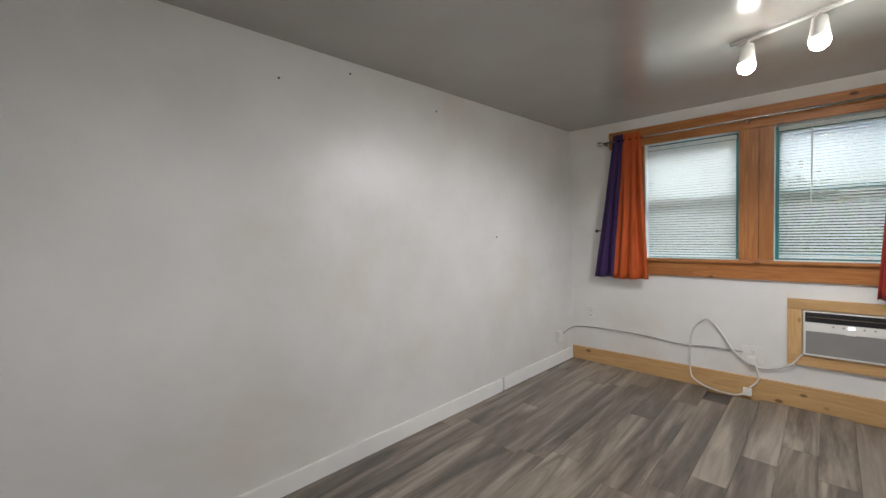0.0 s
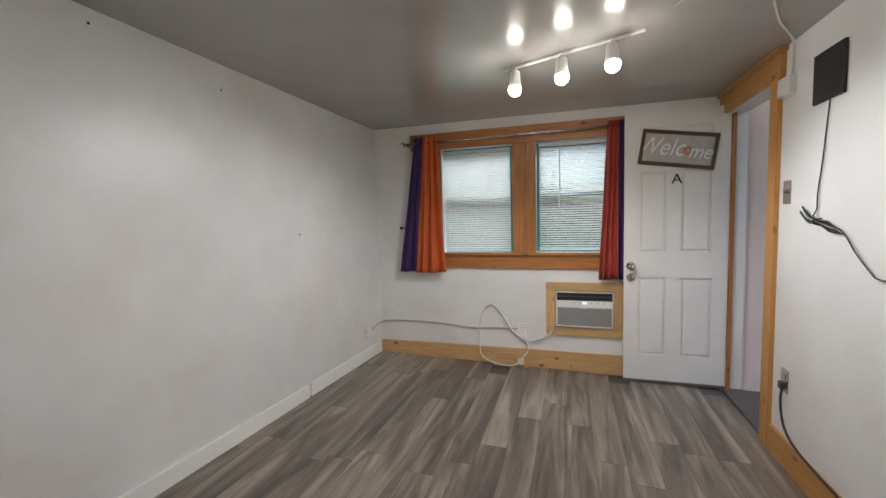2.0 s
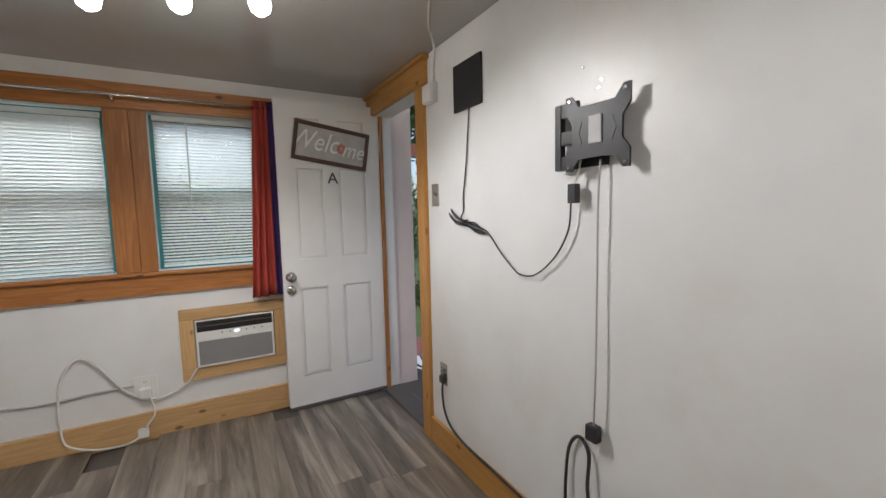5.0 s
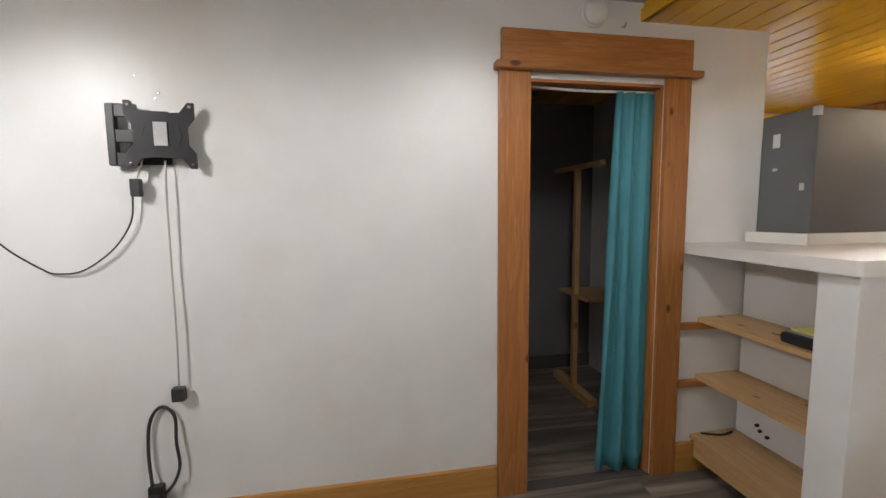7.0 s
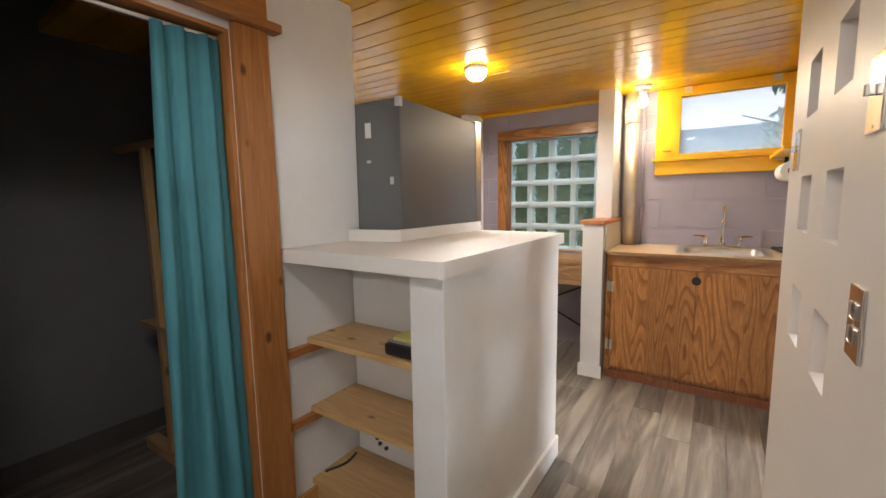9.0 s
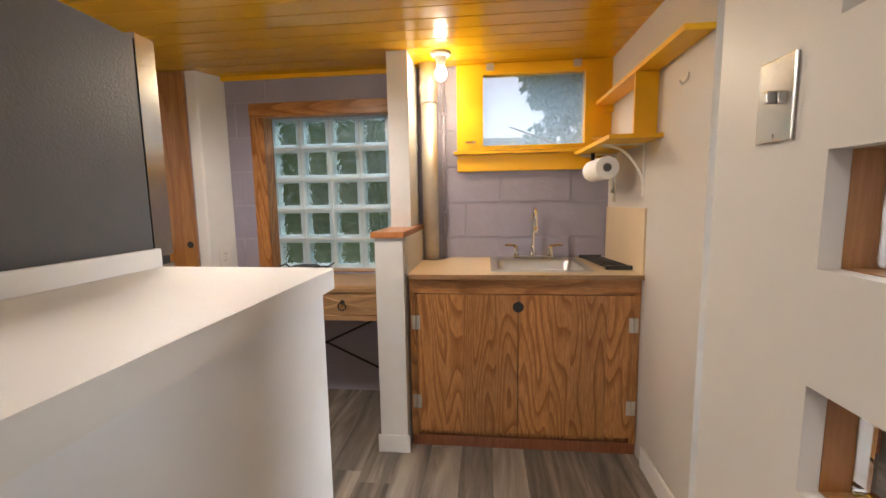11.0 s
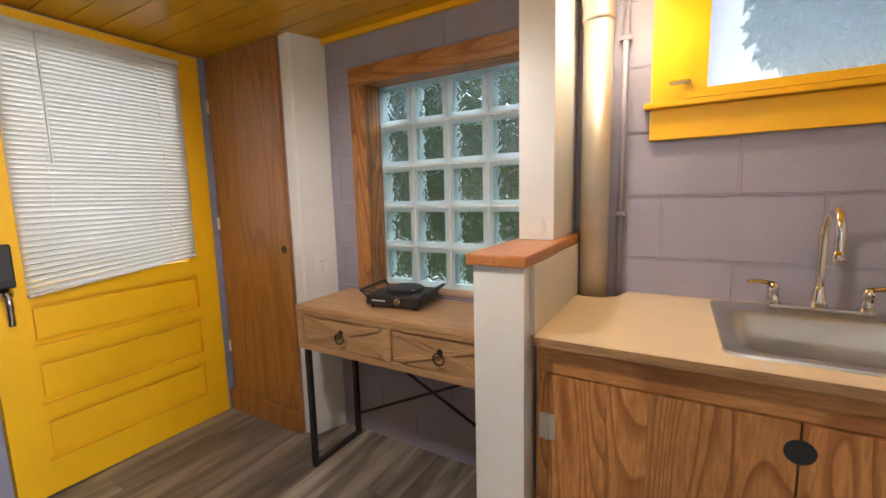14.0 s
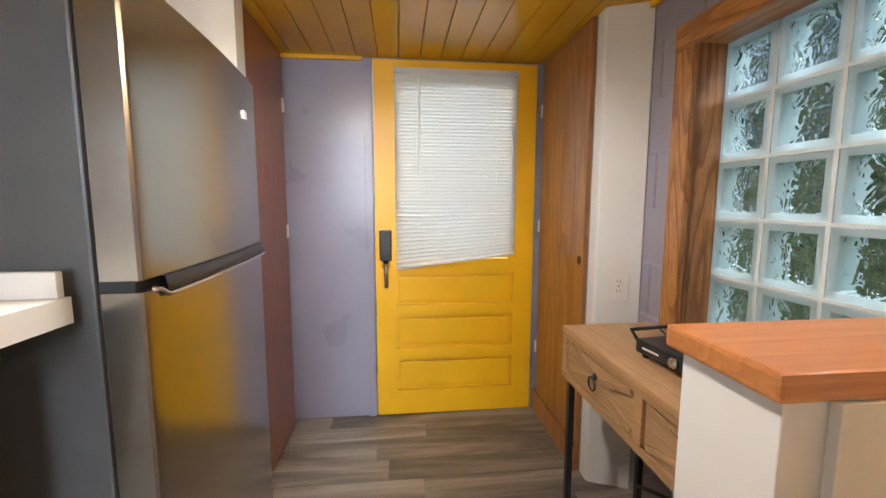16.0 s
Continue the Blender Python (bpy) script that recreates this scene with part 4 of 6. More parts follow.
for _z in (0.125, 0.16, 0.195):
    part("socket", box(1.258, 1.703, _z, 1.2622, 1.737, _z + 0.024, 0.002), CABLEBLACK, _t)
part("cord", tube(smooth_line([(1.278, 1.735, 0.245), (1.29, 1.745, 0.36), (1.295, 1.735, 0.48), (1.297, 1.695, 0.535), (1.292, 1.65, 0.50), (1.282, 1.645, 0.40), (1.28, 1.64, 0.30), (1.285, 1.69, 0.21), (1.288, 1.80, 0.155), (1.285, 1.95, 0.15), (1.285, 2.15, 0.153), (1.286, 2.40, 0.16), (1.285, 2.52, 0.19), (1.285, 2.58, 0.25), (1.285, 2.60, 0.34), (1.29, 2.60, 0.40)]), 0.006, 6), CABLEBLACK, _t, smooth=True)
part("plug", box(1.278, 2.585, 0.392, 1.301, 2.622, 0.428, 0.004), BLACK, _t)
_t = thing("smoke_detector", (E - 0.05, -0.03, 2.05), "white round smoke detector on the wall above the closet", "smoke detector")
_q = Matrix.Rotation(-math.pi / 2, 4, "Y")
part("base", lathe((E, -0.005, 2.04), [(0.055, 0), (0.055, 0.012), (0.05, 0.016)], 24, _q), PLASTIC, _t, smooth=True)
part("cover", lathe((E - 0.016, -0.005, 2.04), [(0.05, 0), (0.046, 0.016), (0.02, 0.022), (0.006, 0.022)], 24, _q), PLASTIC, _t, smooth=True)
part("wall_hook", tube(smooth_line([(E, -0.135, 2.0), (E - 0.02, -0.135, 1.99), (E - 0.03, -0.135, 2.005)]), 0.004, 6), NICKEL, None, "small metal hook above the closet", True, "hook")

# ---- bar counter and shelves ----
_t = thing("bar_counter", (0.9, -1.0, 0), "white laminate bar counter on a half-height wall with open shelves", "counter")
part("half_wall", box(0.648, -1.475, 0, 0.765, -0.505, 1.041, 0.003), WALL, _t)
part("base_trim", box(0.632, -1.475, 0, 0.6478, -0.50, 0.10, 0.004), WHITE, _t)
part("base_trim", box(0.648, -0.5045, 0, 0.765, -0.492, 0.10, 0.003), WHITE, _t)
part("back_panel", box(0.766, -0.815, 0, 1.30, -0.80, 1.041), WALL, _t)
_w = [(0.646, -1.522), (0.638, -1.517), (0.633, -1.507), (0.632, -0.490), (0.634, -0.480), (0.642, -0.474), (1.309, -0.474), (1.309, -0.80), (1.098, -0.868), (1.108, -1.535)]
_b = outline(_w, 0.047, Matrix.Translation((0, 0, 1.041)))
part("worktop", _b, LAMINATE, _t)
part("upstand", box(0, -0.675, 1.0885, 0.0165, 0, 1.135, 0.002, m=Matrix.Translation((1.075, -0.855, 0)) @ Matrix.Rotation(0.015, 4, "Z")), LAMINATE, _t)
_q = Matrix.Translation((1.068, -0.852, 1.0885)) @ Matrix.Rotation(math.atan2(0.052, 0.235), 4, "Z")
part("upstand", box(0.0, 0.0, 0.0, 0.24, 0.016, 0.0465, 0.002, m=_q), LAMINATE, _t)
part("steel_leg", tube([(0.98, -1.46, 0), (0.98, -1.46, 1.041)], 0.014, 12), STEEL, _t)
for _i in range(7):
    part("wire", tube([(0.79 + 0.03 * _i, -1.47, 0.62), (0.79 + 0.03 * _i, -0.85, 0.62)], 0.0025, 5), DARKMETAL, _t)
part("shelf_rail", tube([(0.775, -1.47, 0.62), (1.06, -1.47, 0.62)], 0.004, 6), STEEL, _t)
for _z, _o in ((0.743, 0.0), (0.470, 0.0), (0.178, 0.012)):
    s = part("shelf_board", box(0.767, -0.799, _z - 0.022, 1.309, -0.563 + _o, _z, 0.002), LPINEX, None, "light pine shelf board with dark knots", category="shelf", group="shelves under the bar")
    part("shelf_cleat", box(1.285, -0.562, _z - 0.052, 1.3095, -0.4655, _z - 0.022, 0.002) if _z > 0.3 else box(0.768, -0.575, 0.075, 1.285, -0.556, 0.154, 0.002), PINEY if _z > 0.3 else LPINEX, s)
    part("shelf_cleat", box(1.287, -0.798, _z - 0.056, 1.3095, -0.5625, _z - 0.0225, 0.002), PINEY, s)
_t = thing("clip_case", (0.86, -0.64, 0.743), "small black case with a yellow note on top", "case")
part("body", box(0.80, -0.735, 0.744, 0.94, -0.58, 0.786, 0.014), BLACK, _t)
part("lid", box(0.808, -0.726, 0.7862, 0.932, -0.59, 0.793, 0.003), ACGREY, _t)
part("note", box(0.812, -0.72, 0.7932, 0.915, -0.60, 0.803, 0.001), paint("yellow_note", (0.55, 0.52, 0.16), 0.7), _t, "pale yellow note")
_b = tube(smooth_line([(1.02, -0.645, 0.7475), (0.99, -0.65, 0.7475), (0.96, -0.64, 0.7475)]), 0.0035, 6)
tube(smooth_line([(0.99, -0.648, 0.749), (0.975, -0.67, 0.748), (0.95, -0.665, 0.7475)]), 0.003, 6, _b)
part("key", _b, NICKEL, None, "small loose metal keys on the shelf", True, "key")
part("cable_scrap", tube(smooth_line([(1.29, -0.6, 0.183), (1.26, -0.68, 0.184), (1.27, -0.75, 0.186)]), 0.005, 6), CABLEBLACK, None, "dark cable end on the bottom shelf", True, "cable")
for _x, _z in ((1.19, 0.255), (1.175, 0.235), (1.14, 0.225)):
    part("wall_bolt", lathe((_x, -0.8, _z), [(0.008, 0), (0.008, 0.01), (0.004, 0.012)], 8, Matrix.Rotation(-math.pi / 2, 4, "X")), DARKMETAL, None, "dark bolt end in the shelf's back panel", category="bolt", group="bolts behind the shelf")

# ---- refrigerator ----
_t = thing("refrigerator", (1.5, -1.2, 0), "grey top-freezer refrigerator with brushed steel doors", "refrigerator")
FX0, FX1, FY0, FY1, FZ = 1.098, 1.88, -1.56, -0.888, 1.652
part("body", box(FX0, FY0, 0.03, FX1, FY1, FZ, 0.006), FRIDGE, _t)


def fridge_door(name, z0, z1):
    bm = bmesh.new()
    n, rows = 24, []
    prof = [(FX0 + 0.002, FY0 - 0.006), (FX0 + 0.002, FY0 - 0.070), (FX0 + 0.007, FY0 - 0.0755)]
    for i in range(n + 1):
        u = i / n
        prof.append((FX0 + 0.012 + (FX1 - FX0 - 0.024) * u, FY0 - 0.0765 - 0.012 * math.sin(math.pi * u)))
    prof += [(FX1 - 0.007, FY0 - 0.0755), (FX1 - 0.002, FY0 - 0.070), (FX1 - 0.002, FY0 - 0.006)]
    a = [bm.verts.new((x, y, z0)) for x, y in prof]
    b = [bm.verts.new((x, y, z1)) for x, y in prof]
    for i in range(len(prof) - 1):
        bm.faces.new((a[i], a[i + 1], b[i + 1], b[i]))
    bm.faces.new((a[-1], a[0], b[0], b[-1]))
    bm.faces.new(a[::-1])
    bm.faces.new(b)
    bmesh.ops.recalc_face_normals(bm, faces=bm.faces[:])
    return soften(part(name, bm, FRIDGEDOOR, _t, "curved brushed steel door"), 30)


_f1 = fridge_door("freezer_door", 1.108, FZ + 0.012)
_f2 = fridge_door("fridge_door", 0.06, 1.085)
part("gasket", box(FX0 + 0.008, FY0 - 0.0055, 0.06, FX1 - 0.008, FY0 - 0.0005, FZ), BLACK, _t)
part("gap_band", box(FX0 + 0.006, FY0 - 0.062, 1.0855, FX1 - 0.006, FY0 - 0.006, 1.1075), BLACK, _t)
_hp = [(FX0 + 0.075 + 0.70 * i / 16, FY0 - 0.080 - 0.014 * math.sin(math.pi * i / 16) ** 0.6) for i in range(17)]
_b = bmesh.new()
_ra = [[_b.verts.new((x, y + dy, z)) for x, y in _hp] for dy, z in ((0.012, 1.107), (-0.002, 1.104), (-0.007, 1.076), (0.0, 1.068), (0.014, 1.070))]
for _a0, _a1 in zip(_ra, _ra[1:] + _ra[:1]):
    for _i in range(16):
        _b.faces.new((_a0[_i], _a0[_i + 1], _a1[_i + 1], _a1[_i]))
bmesh.ops.recalc_face_normals(_b, faces=_b.faces[:])
part("grip", _b, BLACK, _f2, "glossy black recessed grip", True)
part("grip_lip", tube([(FX0 + 0.03, FY0 - 0.077, 1.086), (FX0 + 0.055, FY0 - 0.080, 1.082)] + [(x, y - 0.006, 1.068) for x, y in _hp], 0.0055, 8), NICKEL, _f2, smooth=True)
part("badge", box(FX1 - 0.17, FY0 - 0.0895, 1.52, FX1 - 0.145, FY0 - 0.084, 1.545), PLASTIC, _f1, "small pale badge")
part("hinge_cover", box(FX1 - 0.09, FY0 - 0.06, FZ + 0.0125, FX1 - 0.01, FY0 + 0.03, FZ + 0.028, 0.004), FRIDGE, _t)
for _x, _z, _w2, _h in ((1.25, 1.535, 0.030, 0.06), (1.25, 1.41, 0.02, 0.012), (1.14, 1.33, 0.018, 0.03)):
    part("label", box(_x - _w2 / 2, FY1 + 0.003 + 0.02 * (1 - (2 * (_x - FX0) / (FX1 - FX0) - 1) ** 2) - 0.0035, _z - _h / 2, _x + _w2 / 2, FY1 + 0.0015 + 0.02 * (1 - (2 * (_x - FX0) / (FX1 - FX0) - 1) ** 2), _z + _h / 2), PLASTIC if _h > 0.04 else SIGNGREY, _t, "pale printed sticker")
_bp = [(FX0 + 0.006, FY1 - 0.001)] + [(FX0 + 0.008 + (FX1 - FX0 - 0.016) * i / 24, FY1 + 0.020 * (1 - abs(2 * i / 24 - 1) ** 2)) for i in range(25)] + [(FX1 - 0.006, FY1 - 0.001)]
soften(part("back_panel", outline(_bp, FZ - 0.07, Matrix.Translation((0, 0, 0.06))), FRIDGEBACK, _t, "glossy bowed grey back panel"), 30)
for _x in (FX0 + 0.22, FX0 + 0.31):
    _d = FY1 + 0.017 * (1 - (2 * (_x - FX0) / (FX1 - FX0) - 1) ** 2)
    part("pressed_rib", tube([(_x, _d - 0.004, 0.40), (_x, _d - 0.001, 0.44), (_x, _d, 1.0), (_x, _d - 0.001, 1.54), (_x, _d - 0.004, 1.58)], 0.009, 14), FRIDGEBACK, _t, smooth=True)
part("corner_cap", box(FX0 - 0.003, FY1 - 0.02, FZ - 0.035, FX0 + 0.022, FY1 + 0.003, FZ + 0.003, 0.004), SIGNGREY, _t)

_t.matrix_world = Matrix.Translation((FX0, FY1, 0)) @ Matrix.Rotation(math.radians(2.8), 4, "Z") @ Matrix.Translation((-FX0, -FY1, 0)) @ Matrix.Translation((1.5, -1.2, 0))

# ---- half wall and post beside the sink ----
_t = thing("wall_half", (0.73, -2.7, 0), "white half-height wall and post with a cedar cap", "half wall")
tagged(_t, kind="structure")
part("low_wall", box(0.665, S, 0, 0.80, -2.462, 1.0705, 0.002), WALL, _t)
part("post", box(0.684, S, 1.1005, 0.797, -2.80, HK, 0.003), WALL, _t)
part("cap", box(0.655, S, 1.071, 0.815, -2.447, 1.10, 0.005), CAPW, _t, "orange cedar cap board")
part("base_trim", box(0.652, -2.4615, 0, 0.812, -2.45, 0.09, 0.004), WHITE, _t)
part("side_panel", box(0.653, S, 0.892, 0.6645, -2.51, 1.070, 0.001), PINKWALL, _t, "birch splash board")
_t = thing("round_cover", (0.74, -2.8, 1.13), "white round blank cover on the post", "cover plate")
part("disc", lathe((0.742, -2.80, 1.14), [(0.028, 0), (0.028, 0.003), (0.024, 0.004)], 24, Matrix.Rotation(-math.pi / 2, 4, "X")), WALL, _t)
part("rim", lathe((0.742, -2.80, 1.14), [(0.034, 0), (0.033, 0.0015)], 20, Matrix.Rotation(-math.pi / 2, 4, "X")), WALL, _t)

# ---- sink unit ----
_t = thing("sink_cabinet", (0.12, -2.8, 0), "orange fir plywood sink cabinet with two doors", "cabinet")
CX0, CX1, CY = -0.437, 0.652, -2.525
part("body", panel_wall(CX0, CX1, 0.055, 0.868, S, CY - 0.02, "x", [(-0.2, 0.75, 0.26, 0.9)]), FIRZ, _t)
part("toe_board", box(CX0, S, 0, CX1, CY - 0.005, 0.0548), REDZ, _t)
part("top_rail", box(CX0, CY - 0.019, 0.792, CX1, CY, 0.866, 0.002), FIRX, _t)
part("side_rail", box(CX0, CY - 0.019, 0.056, CX0 + 0.03, CY - 0.001, 0.7915), FIRZ, _t)
part("side_rail", box(CX1 - 0.03, CY - 0.019, 0.056, CX1, CY - 0.001, 0.7915), FIRZ, _t)


def ply_door(x0, x1, hole_at, hinge_x):
    d = part("door", box(x0, CY - 0.016, 0.085, x1, CY - 0.002, 0.789), FIRZ, _t)
    n, at = 4, [x0 + (x1 - x0) * (k / 4 + (0.05 * math.sin(k * 3 + x0 * 9) if 0 < k < 4 else 0)) for k in range(5)]
    for a, c in zip(at, at[1:]):
        part("veneer_strip", box(a + 0.0003, CY - 0.0018, 0.0855, c - 0.0003, CY + 0.004, 0.7885, 0.0008), FIRZ, d)
    for z in (0.24, 0.648):
        h = part("hinge", box(hinge_x - 0.021, CY + 0.0045, z - 0.035, hinge_x + 0.021, CY + 0.0065, z + 0.035), GALV, d, "zinc butt hinge")
        part("pin", tube([(hinge_x, CY + 0.008, z - 0.035), (hinge_x, CY + 0.008, z + 0.035)], 0.004, 8), GALV, h)
    return d


ply_door(CX0 + 0.032, 0.1225, 0.1225, CX0 + 0.03)
_dl = ply_door(0.1265, CX1 - 0.032, 0.1265, CX1 - 0.03)
part("finger_hole", lathe((0.1245, CY + 0.0042, 0.73), [(0.026, 0), (0.026, 0.0012)], 24, Matrix.Rotation(-math.pi / 2, 4, "X")), BLACK, _dl, "round dark finger hole")
# worktop with the sink cut out and a rounded notch for the duct
_ol = [(-0.437, -2.498), (0.652, -2.498), (0.652, -2.985), (0.63, -2.972), (0.60, -2.968), (0.57, -2.972), (0.545, -2.985), (0.52, -3.02), (0.505, -3.06), (0.498, S), (-0.437, S)]
_sx0, _sx1, _sy0, _sy1 = -0.215, 0.225, -3.03, -2.59
_t = thing("worktop", (0.1, -2.8, 0.868), "pale birch plywood worktop with a notch round the duct", "worktop")
_b = bmesh.new()
for _z, _mk in ((0.8905, True), (0.8685, False)):
    vo = [_b.verts.new((x, y, _z)) for x, y in _ol]
    vi = [_b.verts.new((x, y, _z)) for x, y in ((_sx0, _sy0), (_sx1, _sy0), (_sx1, _sy1), (_sx0, _sy1))]
    es = [_b.edges.new((vo[i], vo[(i + 1) % len(vo)])) for i in range(len(vo))] + [_b.edges.new((vi[i], vi[(i + 1) % 4])) for i in range(4)]
    bmesh.ops.triangle_fill(_b, edges=es, use_beauty=True)
bmesh.ops.recalc_face_normals(_b, faces=_b.faces[:])
part("top", _b, BIRCH, _t)
part("front_edge", box(-0.437, -2.4978, 0.8686, 0.652, -2.4935, 0.8903, 0.001), PLYEDGE, _t, "striped plywood edge")
part("notch_edge", tube([(x, y, 0.88) for x, y in _ol[2:10]], 0.006, 6), PLYEDGE, _t)
_t = thing("sink", (0.0, -2.8, 0.89), "stainless steel drop-in sink with two-handle faucet", "sink")
_b = bmesh.new()


def rrect(cx, cy, hx, hy, r, z, bm, n=5):
    out = []
    for qx, qy, a0 in ((1, 1, 0), (-1, 1, 90), (-1, -1, 180), (1, -1, 270)):
        for k in range(n + 1):
            a = math.radians(a0 + 90 * k / n)
            out.append(bm.verts.new((cx + qx * (hx - r) + r * math.cos(a), cy + qy * (hy - r) + r * math.sin(a), z)))
    return out


_cx, _cy = 0.005, -2.815
_loops = [rrect(_cx, _cy, 0.248, 0.25, 0.03, 0.8908, _b), rrect(_cx, _cy, 0.246, 0.248, 0.03, 0.897, _b), rrect(_cx, _cy + 0.03, 0.212, 0.185, 0.05, 0.895, _b),
          rrect(_cx, _cy + 0.03, 0.206, 0.179, 0.05, 0.885, _b), rrect(_cx, _cy + 0.03, 0.195, 0.168, 0.05, 0.78, _b), rrect(_cx, _cy + 0.03, 0.16, 0.135, 0.05, 0.762, _b)]
for _a0, _a1 in zip(_loops, _loops[1:]):
    for _i in range(len(_a0)):
        _j = (_i + 1) % len(_a0)
        _b.faces.new((_a0[_i], _a0[_j], _a1[_j], _a1[_i]))
_b.faces.new(_loops[-1])
bmesh.ops.recalc_face_normals(_b, faces=_b.faces[:])
soften(part("basin", _b, STEEL, _t), 50)
part("drain", lathe((_cx, _cy + 0.03, 0.763), [(0.04, 0), (0.038, 0.003), (0.02, 0.001)], 18), CHROME, _t, smooth=True)
_f = part("faucet_deck", box(-0.115, -3.048, 0.8965, 0.115, -3.005, 0.912, 0.006), CHROME, _t, "polished faucet base")
part("spout", tube(smooth_line([(0.0, -3.028, 0.91), (0.0, -3.028, 1.02), (0.0, -3.028, 1.115), (0.0, -3.01, 1.165), (0.0, -2.965, 1.19), (0.0, -2.915, 1.17), (0.0, -2.90, 1.12), (0.0, -2.90, 1.075)], 6), 0.0105, 12), CHROME, _f, smooth=True)
part("nozzle", lathe((0.0, -2.90, 1.055), [(0.012, 0), (0.014, 0.012), (0.0125, 0.03)], 14), CHROME, _f, smooth=True)
part("spout_base", lathe((0.0, -3.028, 0.911), [(0.022, 0), (0.018, 0.02), (0.013, 0.05), (0.0115, 0.06)], 16), CHROME, _f, smooth=True)
for _s2 in (-1, 1):
    h = part("tap_handle", lathe((0.10 * _s2, -3.028, 0.911), [(0.02, 0), (0.015, 0.015), (0.012, 0.035), (0.016, 0.045), (0.01, 0.06)], 14), CHROME, _f, smooth=True)
    part("lever", tube([(0.10 * _s2, -3.028, 0.968), (0.135 * _s2, -3.015, 0.975), (0.165 * _s2, -3.0, 0.975)], [0.006, 0.0065, 0.005], 8), BRASS, h, "brass tinted lever", True)
_t = thing("drying_rack", (-0.38, -2.8, 0.891), "folded dark roll-up drying rack on the worktop", "drying rack")
for _i in range(7):
    _x = -0.275 - 0.019 * _i
    part("rod", tube([(_x - 0.0, -3.04 + 0.012 * _i, 0.902 + 0.004 * (_i % 2)), (_x - 0.045, -2.64, 0.902 + 0.004 * (_i % 2))], 0.0055, 8), DARKMETAL, _t, smooth=True)
part("end_strap", box(-0.435, -2.655, 0.893, -0.305, -2.63, 0.912, 0.005), BLACK, _t, "rubber end strap")
part("end_strap", box(-0.395, -3.05, 0.893, -0.268, -3.035, 0.912, 0.005), BLACK, _t, "rubber end strap")
part("splash_board", box(-0.4395, S + 0.002, 0.891, -0.431, -2.507, 1.192, 0.001), BIRCH, None, "pale birch splash board on the wall", category="splashback", kind="structure")

# duct and conduit
_t = thing("vent_duct", (0.625, -3.04, 0.89), "galvanized vent duct from worktop to ceiling", "duct")
part("pipe", lathe((0.605, -3.035, 0.60), [(0.047, 0), (0.047, 1.26)], 24), GALV, _t, smooth=True)
part("collar", lathe((0.605, -3.035, 1.80), [(0.050, 0), (0.052, 0.01), (0.050, 0.05), (0.054, 0.06), (0.054, 0.10), (0.051, 0.11), (0.052, 0.222)], 24), GALV, _t, "crimped collar", True)
_t = thing("wall_conduit", (0.525, -3.09, 0.89), "thin painted conduit clipped to the block wall", "conduit")
part("pipe", tube([(0.53, -3.087, 0.6), (0.525, -3.087, HK)], 0.010, 10), LAVB, _t, smooth=True)
for _z in (1.17, 1.75):
    part("clip", box(0.508, -3.099, _z - 0.008, 0.546, -3.076, _z + 0.008, 0.003), LAVB, _t)

# kitchen window, yellow frame
_t = thing("trim_kitchen_window", (0, S, 1.41), "bright yellow wooden window surround", "window trim")
tagged(_t, kind="structure")
part("side_board", box(0.302, S, 1.528, 0.446, S + 0.022, HK - 0.002, 0.003), YELLOW, _t)
part("side_board", box(-0.438, S, 1.528, -0.302, S + 0.022, HK - 0.002, 0.003), YELLOW, _t)
part("head_board", box(-0.301, S, 1.966, 0.301, S + 0.022, HK - 0.002, 0.003), YELLOW, _t)
part("apron", box(-0.438, S, 1.41, 0.446, S + 0.02, 1.508, 0.003), YELLOW, _t)
part("sill", box(-0.438, S, 1.509, 0.465, S + 0.045, 1.527, 0.004), YELLOW, _t)
_t = thing("window_3", (0, S, 1.545), "yellow framed hopper window over the sink", "window")
tagged(_t, kind="structure")
part("window_frame", panel_wall(-0.345, 0.352, 1.529, 2.0, S + 0.023, S + 0.040, "x", [(-0.287, 1.556, 0.292, 1.957)]), YELLOW, _t)
part("jamb", panel_wall(-0.40, 0.41, 1.47, 2.0, S - 0.03, S - 0.002, "x", [(-0.287, 1.556, 0.292, 1.957)]), YELLOW, _t)
part("pane", box(-0.2868, S + 0.006, 1.5562, 0.2918, S + 0.010, 1.9568), HAZY, _t).visible_shadow = False
for _x in (0.25, -0.24):
    part("hinge", box(_x - 0.022, S + 0.0405, 1.978, _x + 0.022, S + 0.044, 2.018), GALV, _t, "zinc hinge")
for _x in (0.365, -0.352):
    k = part("latch", box(_x - 0.028, S + 0.0405, 1.572, _x + 0.028, S + 0.047, 1.586, 0.002), CHROME, _t, "chrome slide latch")
    part("bolt", tube([(_x - 0.03, S + 0.052, 1.579), (_x + 0.03, S + 0.052, 1.579)], 0.004, 8), CHROME, k)

